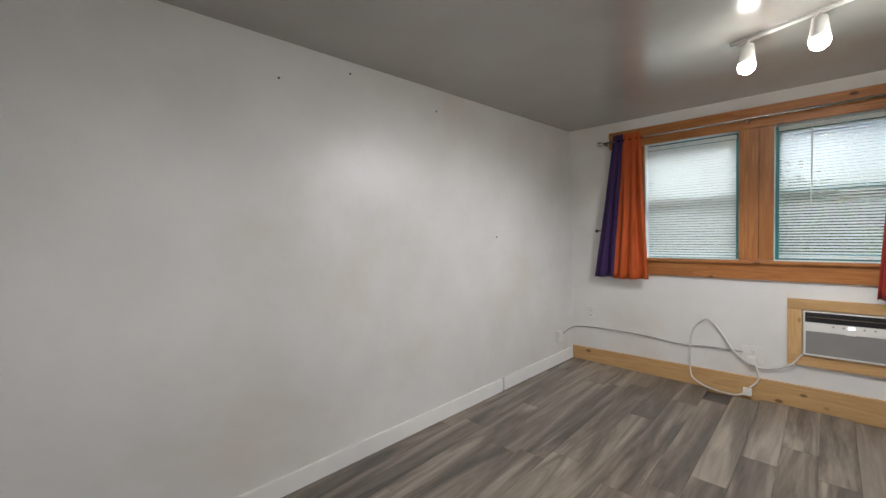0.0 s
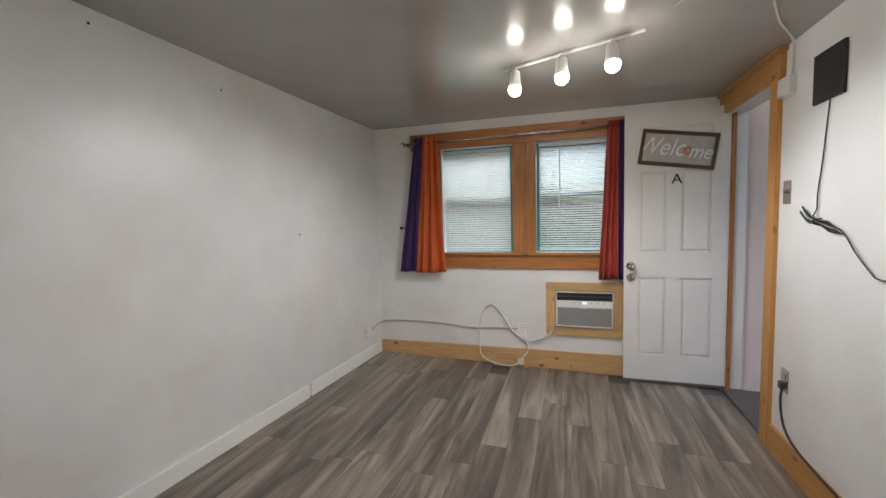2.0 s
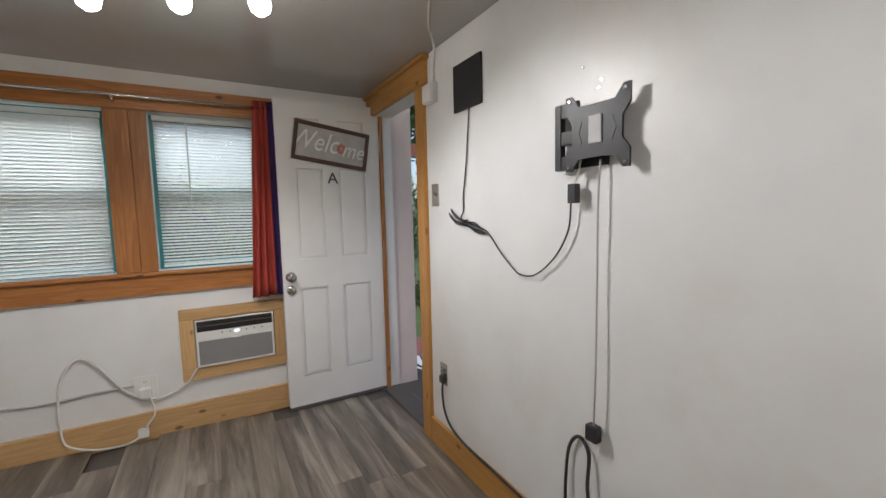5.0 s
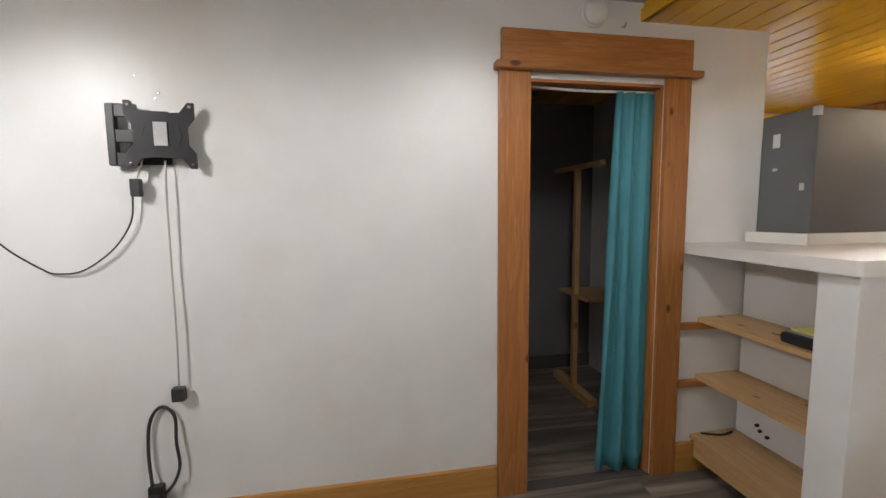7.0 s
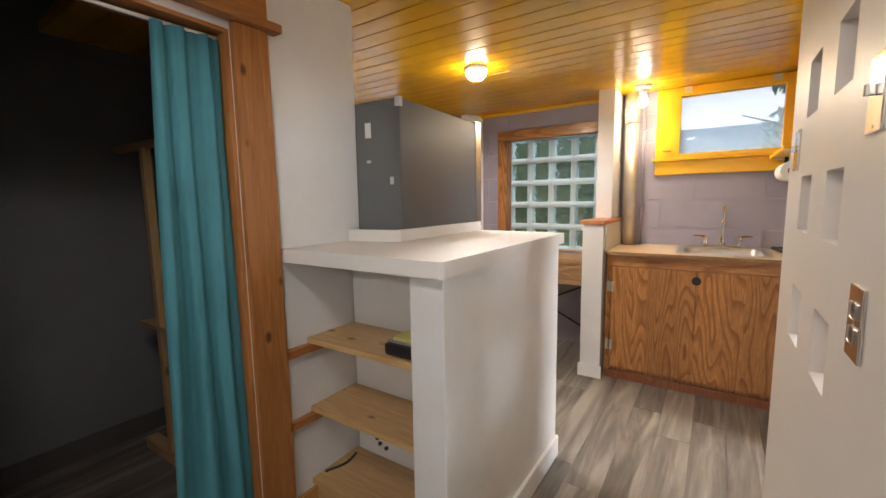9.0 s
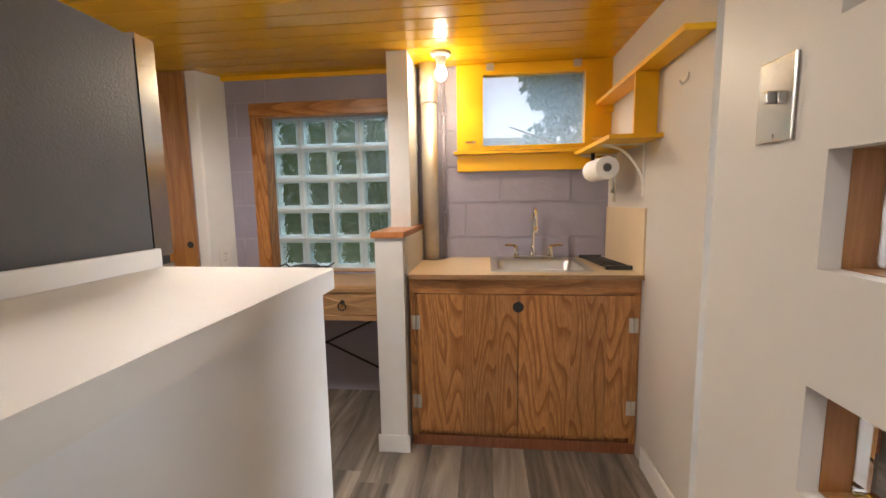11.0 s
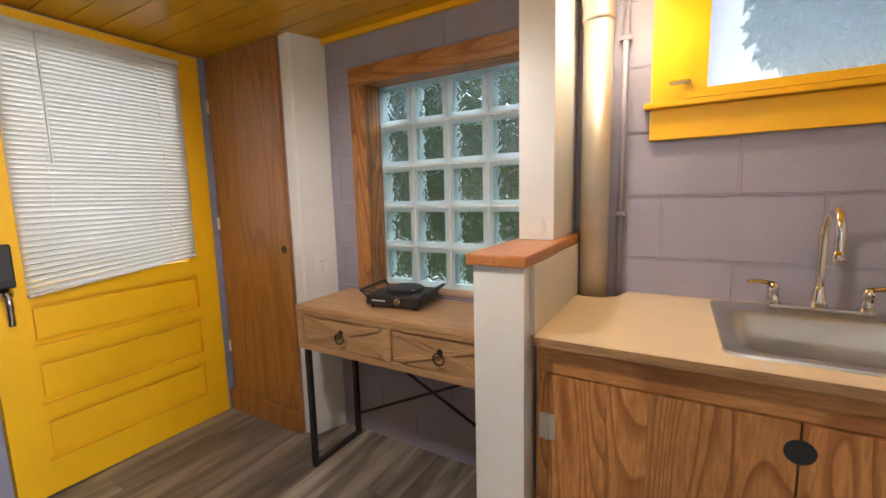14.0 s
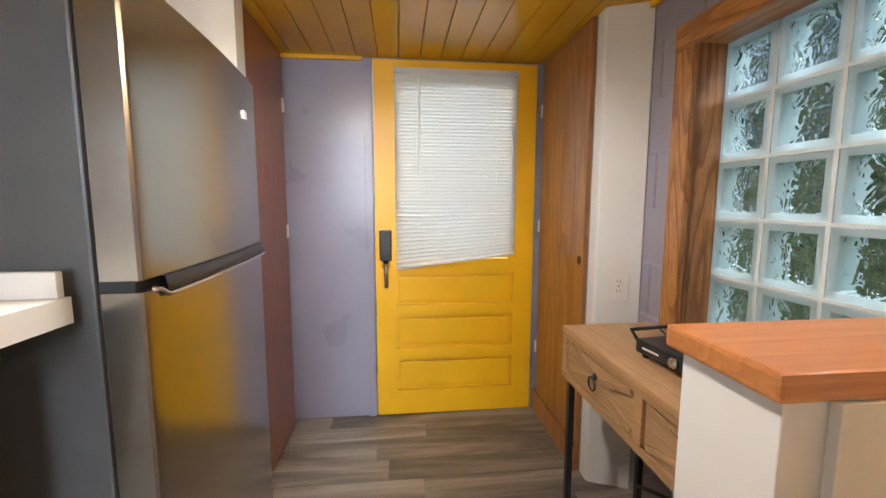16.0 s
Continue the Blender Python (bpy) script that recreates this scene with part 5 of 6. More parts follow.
# shelf on the cream wall
_t = thing("wall_shelf", (-0.35, -2.7, 1.5), "yellow painted two-tier shelf on white brackets", "shelf")
part("lower_board", box(-0.4395, -3.05, 1.483, -0.226, -2.368, 1.501, 0.002), YELLOW, _t)
part("upper_board", box(-0.4395, -3.07, 1.762, -0.345, -2.02, 1.782, 0.002), YELLOW, _t)
part("divider", box(-0.4395, -2.455, 1.5015, -0.345, -2.437, 1.7615, 0.002), YELLOW, _t)
part("upper_cleat", box(-0.4395, -3.07, 1.722, -0.40, -3.05, 1.7615, 0.002), YELLOW, _t)
for _y in (-2.56, -2.98):
    b = part("bracket", tube(smooth_line([(-0.255, _y, 1.478), (-0.325, _y, 1.462), (-0.38, _y, 1.415), (-0.422, _y, 1.35), (-0.435, _y, 1.30)]), 0.006, 8), WHITE, _t, "white curved bracket", True)
    part("wall_leg", box(-0.4395, _y - 0.011, 1.243, -0.434, _y + 0.011, 1.4825, 0.002), WHITE, b)
    part("top_leg", box(-0.434, _y - 0.011, 1.4775, -0.25, _y + 0.011, 1.4825, 0.002), WHITE, b)
_t = thing("paper_towel", (-0.3, -2.68, 1.41), "white paper towel roll hung under the shelf", "paper towel")
_b = bmesh.new()
_n = 32
_rg = []
for _r, _y in ((0.02, -2.90), (0.053, -2.90), (0.055, -2.895), (0.055, -2.635), (0.053, -2.63), (0.02, -2.63)):
    _rg.append([_b.verts.new((-0.298 + _r * math.cos(2 * math.pi * k / _n), _y, 1.385 + _r * math.sin(2 * math.pi * k / _n))) for k in range(_n)])
for _a0, _a1 in zip(_rg, _rg[1:] + _rg[:1]):
    for _k2 in range(_n):
        _b.faces.new((_a0[_k2], _a0[(_k2 + 1) % _n], _a1[(_k2 + 1) % _n], _a1[_k2]))
bmesh.ops.recalc_face_normals(_b, faces=_b.faces[:])
soften(part("roll", _b, PAPER, _t), 35)
part("core", lathe((-0.298, -2.632, 1.385), [(0.0195, 0), (0.0195, 0.262)], 20, Matrix.Rotation(math.pi / 2, 4, "X")), THRESH, _t)
part("holder_arm", box(-0.308, -2.91, 1.38, -0.288, -2.904, 1.482, 0.001), DARKMETAL, _t)
part("holder_rod", tube([(-0.298, -2.91, 1.385), (-0.298, -2.64, 1.385)], 0.007, 8), DARKMETAL, _t)
wall_plate("light_switch", pose(-0.44, -2.985, 1.272, 0, 0, 90), 0.045, 0.11, "switch", GALV, "narrow grey metal switch plate above the splash board")
part("coat_hook", tube(smooth_line([(-0.44, -2.185, 1.68), (-0.435, -2.185, 1.66), (-0.42, -2.188, 1.642), (-0.412, -2.193, 1.655)]), 0.004, 8), WHITE, None, "white double coat hook on the cream wall", True, "hook")
wall_plate("light_switch", pose(-0.15, -1.262, 1.38, 0, 0, 90), 0.075, 0.12, "switch", NICKEL, "steel light switch on the partition")
wall_plate("light_switch", pose(-0.15, -0.52, 1.40, 0, 0, 90), 0.075, 0.12, "switch", NICKEL, "steel light switch on the partition")
wall_plate("wall_outlet", pose(-0.15, -0.51, 1.04, 0, 0, 90), 0.075, 0.12, "outlet", NICKEL, "steel wall outlet on the partition")
for _y in (-1.09, -0.77):
    for _z in (1.535, 1.223, 0.912):
        _w = thing("peephole_block", (-0.235, _y, _z - 0.075), "clear glass block set in a square hole", "glass block", "glass in the peepholes")
        part("glass", box(-0.268, _y - 0.0735, _z - 0.0745, -0.215, _y + 0.0735, _z + 0.0745, 0.006), CLEAR, _w).visible_shadow = False
        part("lining", panel_wall(_y - 0.0748, _y + 0.0748, _z - 0.0758, _z + 0.0758, -0.268, -0.178, "y", [(_y - 0.0742, _z - 0.0752, _y + 0.0742, _z + 0.0752)]), OAKZ, _w)

# ---- glass block window ----
_t = thing("trim_glass_blocks", (1.2, S, 0.79), "orange fir surround of the glass block window", "window trim")
tagged(_t, kind="structure")
part("head_board", box(0.80, S, 1.772, 1.746, S + 0.022, 1.858, 0.003), FIRX, _t)
part("side_board", box(1.655, S, 0.79, 1.744, S + 0.02, 1.7715, 0.003), FIRZ, _t)
part("reveal", box(1.668, S - 0.115, 0.80, 1.684, S - 0.0005, 1.784), FIRZ, _t)
part("reveal", box(0.69, S - 0.115, 1.7845, 1.684, S - 0.0005, 1.7945), FIRX, _t)
part("sill", box(0.69, S - 0.115, 0.7955, 1.684, S + 0.0, 0.7995), FIRX, _t)
_t = thing("window_4", (1.18, S - 0.16, 0.79), "glass block window of five rows", "window")
tagged(_t, kind="structure")
_gx0, _gz0, _px, _pz = 0.69, 0.80, 0.1985, 0.1985
_holes = [(_gx0 + _px * i + 0.006, _gz0 + _pz * j + 0.006, _gx0 + _px * (i + 1) - 0.006, _gz0 + _pz * (j + 1) - 0.006) for i in range(5) for j in range(5)]
part("joints", panel_wall(_gx0, _gx0 + 5 * _px, _gz0 - 0.004, _gz0 + 5 * _pz, S - 0.195, S - 0.118, "x", _holes), GROUT, _t)
_hw = _px / 2 - 0.0063
_rim, _pan = bmesh.new(), bmesh.new()
for _a0, _a1, _b0, _b1 in ((-_hw, _hw, _hw - 0.02, _hw), (-_hw, _hw, -_hw, -_hw + 0.02), (-_hw, -_hw + 0.02, -_hw + 0.02, _hw - 0.02), (_hw - 0.02, _hw, -_hw + 0.02, _hw - 0.02)):
    bm_box(_rim, _a0, -0.036, _b0, _a1, 0.036, _b1)
_gr = [[_pan.verts.new((-_hw + 0.02 + (2 * _hw - 0.04) * i / 6, y + (0.004 if 0 < i < 6 and 0 < j < 6 else 0) * s, -_hw + 0.02 + (2 * _hw - 0.04) * j / 6)) for i in range(7) for j in range(7)] for y, s in ((0.030, 1), (0.022, 0))]
for _i in range(6):
    for _j in range(6):
        _k = _i * 7 + _j
        _pan.faces.new((_gr[0][_k], _gr[0][_k + 1], _gr[0][_k + 8], _gr[0][_k + 7]))
        _pan.faces.new((_gr[1][_k], _gr[1][_k + 7], _gr[1][_k + 8], _gr[1][_k + 1]))
_meshes = []
for _bm2, _mt, _nm in ((_rim, BLOCKEDGE, "rim"), (_pan, WAVY, "pane")):
    _me = bpy.data.meshes.new(_nm)
    _bm2.to_mesh(_me)
    _bm2.free()
    _me.materials.append(_mt)
    _meshes.append(_me)
for _v in _meshes[1].polygons:
    _v.use_smooth = True
for _h in _holes:
    _o = new("glass_block", _meshes[0])
    _o.parent = _t
    _o.matrix_parent_inverse = _t.matrix_basis.inverted()
    _o.matrix_basis = Matrix.Translation(((_h[0] + _h[2]) / 2, S - 0.157, (_h[1] + _h[3]) / 2))
    _o2 = new("pane", _meshes[1])
    _o2.parent = _o
    _o2.visible_shadow = False

# ---- column, plywood closet, desk ----
structure("wall_column", outline([(1.907, S), (1.974, -2.943), (1.984, -2.938), (2.044, -2.938), (2.044, S)], HK, Matrix.Identity(4)), WALL, "white boxed column", "column")
wall_plate("wall_outlet", pose(1.9395, -3.025, 0.905, 0, 0, -115), 0.075, 0.12, "outlet", PLASTIC, "white outlet on the column")
_t = thing("plywood_closet", (2.33, -3.0, 0), "tall brown plywood closet door from floor to ceiling", "closet")
part("door", box(2.047, -2.935, 0.13, 2.618, -2.915, HK - 0.008, 0.002), OAKZ, _t)
for _x in (2.16, 2.31, 2.47):
    part("groove", box(_x - 0.0015, -2.9152, 0.132, _x + 0.0015, -2.9146, HK - 0.01), REDZ, _t)
part("carcass", box(2.047, S, 0, 2.655, -2.936, HK - 0.002), LAV, _t)
part("base_board", box(2.047, -2.935, 0, 2.655, -2.905, 0.125, 0.003), OAKZ, _t)
part("finger_hole", lathe((2.085, -2.9148, 0.995), [(0.021, 0), (0.021, 0.001)], 20, Matrix.Rotation(-math.pi / 2, 4, "X")), BLACK, _t)
for _z in (1.76, 1.12, 0.4):
    part("hinge", box(2.612, -2.914, _z - 0.035, 2.632, -2.908, _z + 0.035, 0.002), PLASTIC, _t, "white hinge")
_t = thing("brown_door", (2.35, -1.5, 0), "red-brown wooden door beside the refrigerator", "door")
part("leaf", box(2.075, -1.515, 0.01, 2.60, -1.48, HK - 0.01, 0.003), REDZ, _t)
for _z in (1.75, 1.1):
    part("hinge", box(2.575, -1.524, _z - 0.035, 2.597, -1.5155, _z + 0.035, 0.002), PLASTIC, _t, "white hinge")
structure("trim_brown_door", box(2.60, -1.50, 0, 2.66, -1.44, HK, 0.002), LAV, "lavender door post", "trim")

_t = thing("desk", (1.3, -2.9, 0), "oak veneer desk with two crossed-front drawers on black steel legs", "desk")
TX0, TX1, TY0, TY1 = 0.818, 1.81, S + 0.01, -2.732
part("top", box(TX0, TY0, 0.765, TX1, TY1, 0.785, 0.003), DESKX, _t)
part("case", box(TX0 + 0.012, TY0 + 0.01, 0.60, TX1 - 0.012, TY1 - 0.022, 0.7645), DESKX, _t)
part("front_rail", box(TX0 + 0.002, TY1 - 0.021, 0.585, TX1 - 0.002, TY1 - 0.002, 0.612, 0.002), DESKX, _t)
part("front_rail", box(TX0 + 0.002, TY1 - 0.021, 0.745, TX1 - 0.002, TY1 - 0.002, 0.7645, 0.002), DESKX, _t)
for _x in (TX0 + 0.002, 1.29, TX1 - 0.034):
    part("front_stile", box(_x, TY1 - 0.021, 0.6125, _x + 0.032, TY1 - 0.002, 0.7445, 0.002), DESKX, _t)
for _x0, _x1 in ((TX0 + 0.036, 1.288), (1.324, TX1 - 0.036)):
    d = part("drawer", box(_x0, TY1 - 0.0215, 0.614, _x1, TY1 - 0.012, 0.743, 0.001), DESKX, _t)
    ang = math.atan2(0.125, _x1 - _x0)
    for _s2 in (-1, 1):
        _q = Matrix.Translation(((_x0 + _x1) / 2, TY1 - (0.0085 if _s2 > 0 else 0.0095), 0.6785)) @ Matrix.Rotation(ang * _s2, 4, "Y")
        part("cross_bar", box(-0.21, -0.0035, -0.009, 0.21, 0.0035, 0.009, 0.001, m=_q), DESKX, d)
    p = part("ring_plate", lathe(((_x0 + _x1) / 2, TY1 - 0.005, 0.69), [(0.013, 0), (0.012, 0.004), (0.006, 0.008)], 14, Matrix.Rotation(-math.pi / 2, 4, "X")), DARKMETAL, d, "black iron plate", True)
    part("ring", tube([((_x0 + _x1) / 2 + 0.022 * math.sin(2 * math.pi * k / 20), TY1 + 0.006, 0.668 + 0.022 * math.cos(2 * math.pi * k / 20)) for k in range(21)], 0.0035, 6), DARKMETAL, p, "black iron ring pull", True)
for _x in (TX0 + 0.02, TX1 - 0.03):
    for _y in (TY1 - 0.03, TY0 + 0.03):
        part("leg", box(_x - 0.011, _y - 0.011, 0.0, _x + 0.011, _y + 0.011, 0.5845), DARKMETAL, _t)
    part("foot_bar", box(_x - 0.01, TY0 + 0.042, 0.0, _x + 0.01, TY1 - 0.042, 0.02), DARKMETAL, _t)
for _z0, _z1, _o in ((0.12, 0.56, 0.0), (0.56, 0.12, 0.009)):
    part("cross_brace", tube([(TX0 + 0.03, TY0 + 0.03 + _o, _z0), (TX1 - 0.04, TY0 + 0.03 + _o, _z1)], 0.007, 8), DARKMETAL, _t)
_t = thing("hot_plate", (1.38, -2.95, 0.786), "black electric single-burner hot plate on the desk", "hot plate")
_m = Matrix.Translation((1.375, -2.95, 0.786)) @ Matrix.Rotation(math.radians(8), 4, "Z")
part("body", box(-0.125, -0.105, 0.012, 0.125, 0.105, 0.055, 0.008, m=_m), BLACK, _t)
part("burner", lathe(_m @ Vector((0.0, -0.015, 0.055)), [(0.085, 0), (0.085, 0.012), (0.078, 0.016), (0.01, 0.016)], 28), DARKMETAL, _t, "dark cast iron plate")
part("dial", lathe(_m @ Vector((-0.03, 0.105, 0.034)), [(0.016, 0), (0.014, 0.014), (0.005, 0.015)], 16, Matrix.Rotation(-math.pi / 2, 4, "X")), NICKEL, _t, "silver dial", True)
part("label", box(0.03, 0.1052, 0.03, 0.095, 0.1058, 0.036, m=_m), PLASTIC, _t, "small white printed line")
for _s2 in (-1, 1):
    part("carry_handle", tube([_m @ Vector(q) for q in ((0.123 * _s2, -0.10, 0.05), (0.152 * _s2, -0.10, 0.072), (0.152 * _s2, 0.10, 0.072), (0.123 * _s2, 0.10, 0.05))], 0.006, 8), BLACK, _t)
for _x in (-0.1, 0.1):
    for _y in (-0.085, 0.085):
        part("foot", lathe(_m @ Vector((_x, _y, 0)), [(0.01, 0), (0.012, 0.012)], 10), BLACK, _t)
part("black_cable", tube(smooth_line([(1.45, -3.03, 0.80), (1.53, -3.06, 0.79), (1.62, -3.04, 0.79), (1.70, -3.06, 0.79)]), 0.004, 6), CABLEBLACK, None, "black cord of the hot plate lying on the desk", True, "cable")

# ---- yellow back door ----
_t = thing("door_2", (2.66, -2.43, 0.01), "bright yellow panelled door with a blind over its window", "door")
tagged(_t, kind="structure")
Y0, Y1 = -2.887, -1.975
part("leaf", panel_wall(Y0, Y1, 0.008, 2.016, 2.664, 2.70, "y", [(-2.74, 0.93, -2.115, 1.93)]), YELLOW, _t)
_pl = [(-2.77, 0.665, -2.09, 0.845), (-2.77, 0.41, -2.09, 0.60), (-2.77, 0.155, -2.09, 0.345)]
part("face", panel_wall(Y0 + 0.001, Y1 - 0.001, 0.009, 2.015, 2.641, 2.6635, "y", _pl + [(-2.74, 0.93, -2.115, 1.93)]), YELLOW, _t)
for _p in _pl:
    part("panel", box(2.6505, _p[0] + 0.016, _p[1] + 0.022, 2.6632, _p[2] - 0.016, _p[3] - 0.022, 0.005), YELLOW, _t)
part("pane", box(2.68, -2.74, 0.93, 2.684, -2.115, 1.93), CLEAR, _t).visible_shadow = False
k = part("keypad_lock", box(2.618, -2.066, 0.925, 2.6485, -1.998, 1.10, 0.008), BLACK, _t, "black electronic keypad lock")
part("key_face", box(2.6165, -2.058, 0.96, 2.6182, -2.006, 1.09, 0.001), CABLEBLACK, k)
h = part("handle_rose", lathe((2.6485, -2.032, 0.90), [(0.028, 0), (0.026, 0.012), (0.012, 0.02), (0.012, 0.045)], 16, Matrix.Rotation(-math.pi / 2, 4, "Y")), NICKEL, _t, "nickel handle", True)
part("lever", tube(smooth_line([(2.612, -2.032, 0.90), (2.605, -2.033, 0.86), (2.612, -2.034, 0.80), (2.615, -2.034, 0.775)]), [0.013] * 24 + [0.009], 10), NICKEL, h, smooth=True)
for _z in (1.80, 0.30):
    part("hinge", tube([(2.652, Y0 - 0.004, _z - 0.045), (2.652, Y0 - 0.004, _z + 0.045)], 0.006, 8), NICKEL, _t)
structure("trim_yellow_edge", box(2.638, -1.92, HK - 0.02, 2.6595, -1.50, HK - 0.0005, 0.002), YELLOW, "thin yellow ceiling strip", "trim")
structure("trim_yellow_edge", box(0.80, S, HK - 0.025, 1.923, S + 0.02, HK - 0.0005, 0.002), YELLOW, "thin yellow ceiling strip", "trim")
structure("trim_door_post", box(2.645, -1.968, 0, 2.6595, -1.925, HK - 0.021, 0.002), LAV, "lavender painted door post", "trim")
_bl = mini_blind("mini_blind", -2.775, -2.088, 0.955, 1.968, Matrix.Translation((2.624, 0, 0)) @ Matrix.Rotation(math.radians(-90), 4, "Z") @ Matrix.Translation((4.863, 0, 0)), 52, -60, "closed white mini blind with a crooked hem on the yellow door", 0.08, (-2.64, 1.42))

# ---- ceiling lamps ----
_t = thing("ceiling_lamp", (1.27, -1.82, HK), "small frosted dome ceiling lamp, lit", "ceiling lamp")
part("base", lathe((1.27, -1.82, HK - 0.022), [(0.062, 0), (0.066, 0.012), (0.06, 0.022)], 24), WHITE, _t, smooth=True)
part("shade", lathe((1.27, -1.82, HK - 0.075), [(0.01, 0), (0.04, 0.008), (0.06, 0.03), (0.062, 0.053)], 24), WARMBULB, _t, "glowing frosted glass dome", True).visible_shadow = False
_t = thing("ceiling_lamp", (0.515, -2.87, HK), "white porcelain lampholder with a bare lit bulb", "ceiling lamp")
part("base", lathe((0.515, -2.87, HK - 0.022), [(0.045, 0), (0.055, 0.012), (0.055, 0.022)], 24), PORCELAIN, _t, smooth=True)
part("socket", lathe((0.515, -2.87, HK - 0.07), [(0.022, 0), (0.024, 0.02), (0.035, 0.05)], 18), PORCELAIN, _t, smooth=True)
part("bulb", lathe((0.515, -2.87, HK - 0.145), [(0.008, 0), (0.025, 0.01), (0.033, 0.032), (0.028, 0.055), (0.018, 0.076)], 20), WARMBULB, _t, "glowing round bulb", True).visible_shadow = False

_t = thing("ceiling_lamp", (0.40, 0.42, 2.11), "small frosted dome lamp on the grey ceiling, lit", "ceiling lamp")
part("base", lathe((0.40, 0.42, ceiling_z(0.4, 0.42) - 0.022), [(0.062, 0), (0.066, 0.012), (0.06, 0.03)], 24), WHITE, _t, smooth=True)
part("shade", lathe((0.40, 0.42, ceiling_z(0.4, 0.42) - 0.075), [(0.01, 0), (0.04, 0.008), (0.06, 0.03), (0.062, 0.053)], 24), SOFTBULB, _t, "glowing frosted glass dome", True).visible_shadow = False

# ---- closet ----
_t = thing("clothes_rack", (2.2, -0.35, 0), "plain pine clothes rack standing in the dark closet", "clothes rack")
part("post", box(2.18, -0.445, 0.03, 2.215, -0.41, 1.50, 0.003), LPINEZ, _t)
part("foot", box(1.95, -0.46, 0.0, 2.45, -0.40, 0.05, 0.004), LPINEX, _t)
part("arm", box(1.90, -0.445, 1.5, 2.50, -0.41, 1.53, 0.003), LPINEX, _t)
part("post", box(2.18, -0.72, 0.03, 2.215, -0.685, 1.50, 0.003), LPINEZ, _t)
part("shelf", box(2.0, -0.72, 0.66, 2.4, -0.41, 0.68, 0.003), LPINEX, _t)
structure("baseboard", box(2.605, -0.78, 0, 2.62, 0.95, 0.10), THRESH, "dark closet baseboard", "baseboard")

# ---- bathroom seen through the gap ----
_t = thing("toilet", (-1.095, -2.7, 0), "white two-piece toilet with closed lid", "toilet")
part("tank", box(-1.295, -2.99, 0.37, -0.895, -2.80, 0.69, 0.03), PORCELAIN, _t)
part("tank_lid", box(-1.31, -3.0, 0.691, -0.88, -2.785, 0.725, 0.012), PORCELAIN, _t)


def oval(z0, z1, rx, ry, cy, taper=1.0):
    bm = bmesh.new()
    rings = []
    for z, k in ((z0, taper), ((z0 + z1) / 2, (1 + taper) / 2), (z1 - 0.006, 1.0), (z1, 0.97)):
        rings.append([bm.verts.new((-1.095 + rx * k * math.cos(2 * math.pi * i / 32), cy + (ry * k if math.sin(2 * math.pi * i / 32) > 0 else ry * 0.8 * k) * math.sin(2 * math.pi * i / 32), z)) for i in range(32)])
    for a, b in zip(rings, rings[1:]):
        for i in range(32):
            bm.faces.new((a[i], a[(i + 1) % 32], b[(i + 1) % 32], b[i]))
    bm.faces.new(rings[0][::-1])
    bm.faces.new(rings[-1])
    return bm


soften(part("bowl", oval(0.02, 0.365, 0.185, 0.27, -2.50, 0.6), PORCELAIN, _t), 50)
soften(part("seat", oval(0.366, 0.385, 0.195, 0.28, -2.50), PLASTIC, _t), 50)
soften(part("lid", oval(0.386, 0.408, 0.19, 0.275, -2.50), PLASTIC, _t), 50)
part("foot", box(-1.195, -2.80, 0, -0.995, -2.38, 0.06, 0.02), PORCELAIN, _t)
structure("trim_bath_panel", box(-1.9, S, 0, -0.562, -3.03, 0.92, 0.003), REDZ, "brown wood panelling behind the toilet", "panelling")
structure("trim_bath_panel", box(-1.37, -3.029, 0, -0.562, -3.015, 1.09, 0.003), REDZ, "brown wood panelling behind the toilet", "panelling")
structure("trim_bath_ledge", box(-1.9, S, 0.921, -1.375, -3.0, 0.935, 0.003), OAKZ, "wood ledge", "trim")
structure("trim_bath_ledge", box(-1.385, S, 1.0905, -0.562, -2.995, 1.105, 0.003), OAKZ, "wood ledge", "trim")
# out of view; opening assumed here so that daylight reaches the bathroom
_t = thing("window_5", (-1.95, -1.6, 0.95), "unseen bathroom window added to let daylight in", "window")
tagged(_t, kind="structure")
part("window_frame", panel_wall(-2.1, -1.1, 0.95, 1.9, -1.97, -1.93, "y", [(-2.05, 1.0, -1.15, 1.85)]), YELLOW, _t)
part("pane", box(-1.952, -2.05, 1.0, -1.948, -1.15, 1.85), CLEAR, _t).visible_shadow = False
part("bath_pipe", tube([(-1.30, -3.02, 1.105), (-1.30, -3.02, HK)], 0.02, 12), GALV, None, "grey metal pipe in the bathroom corner", True, "pipe")
structure("trim_bath_yellow", box(-1.262, S, 1.40, -1.23, -3.05, HK, 0.002), YELLOW, "yellow window edge board", "trim")

# ---- outside ----
structure("ground", box(-60, -60, -0.6, 60, 60, -0.25), GRASS, "lawn round the house", "ground")


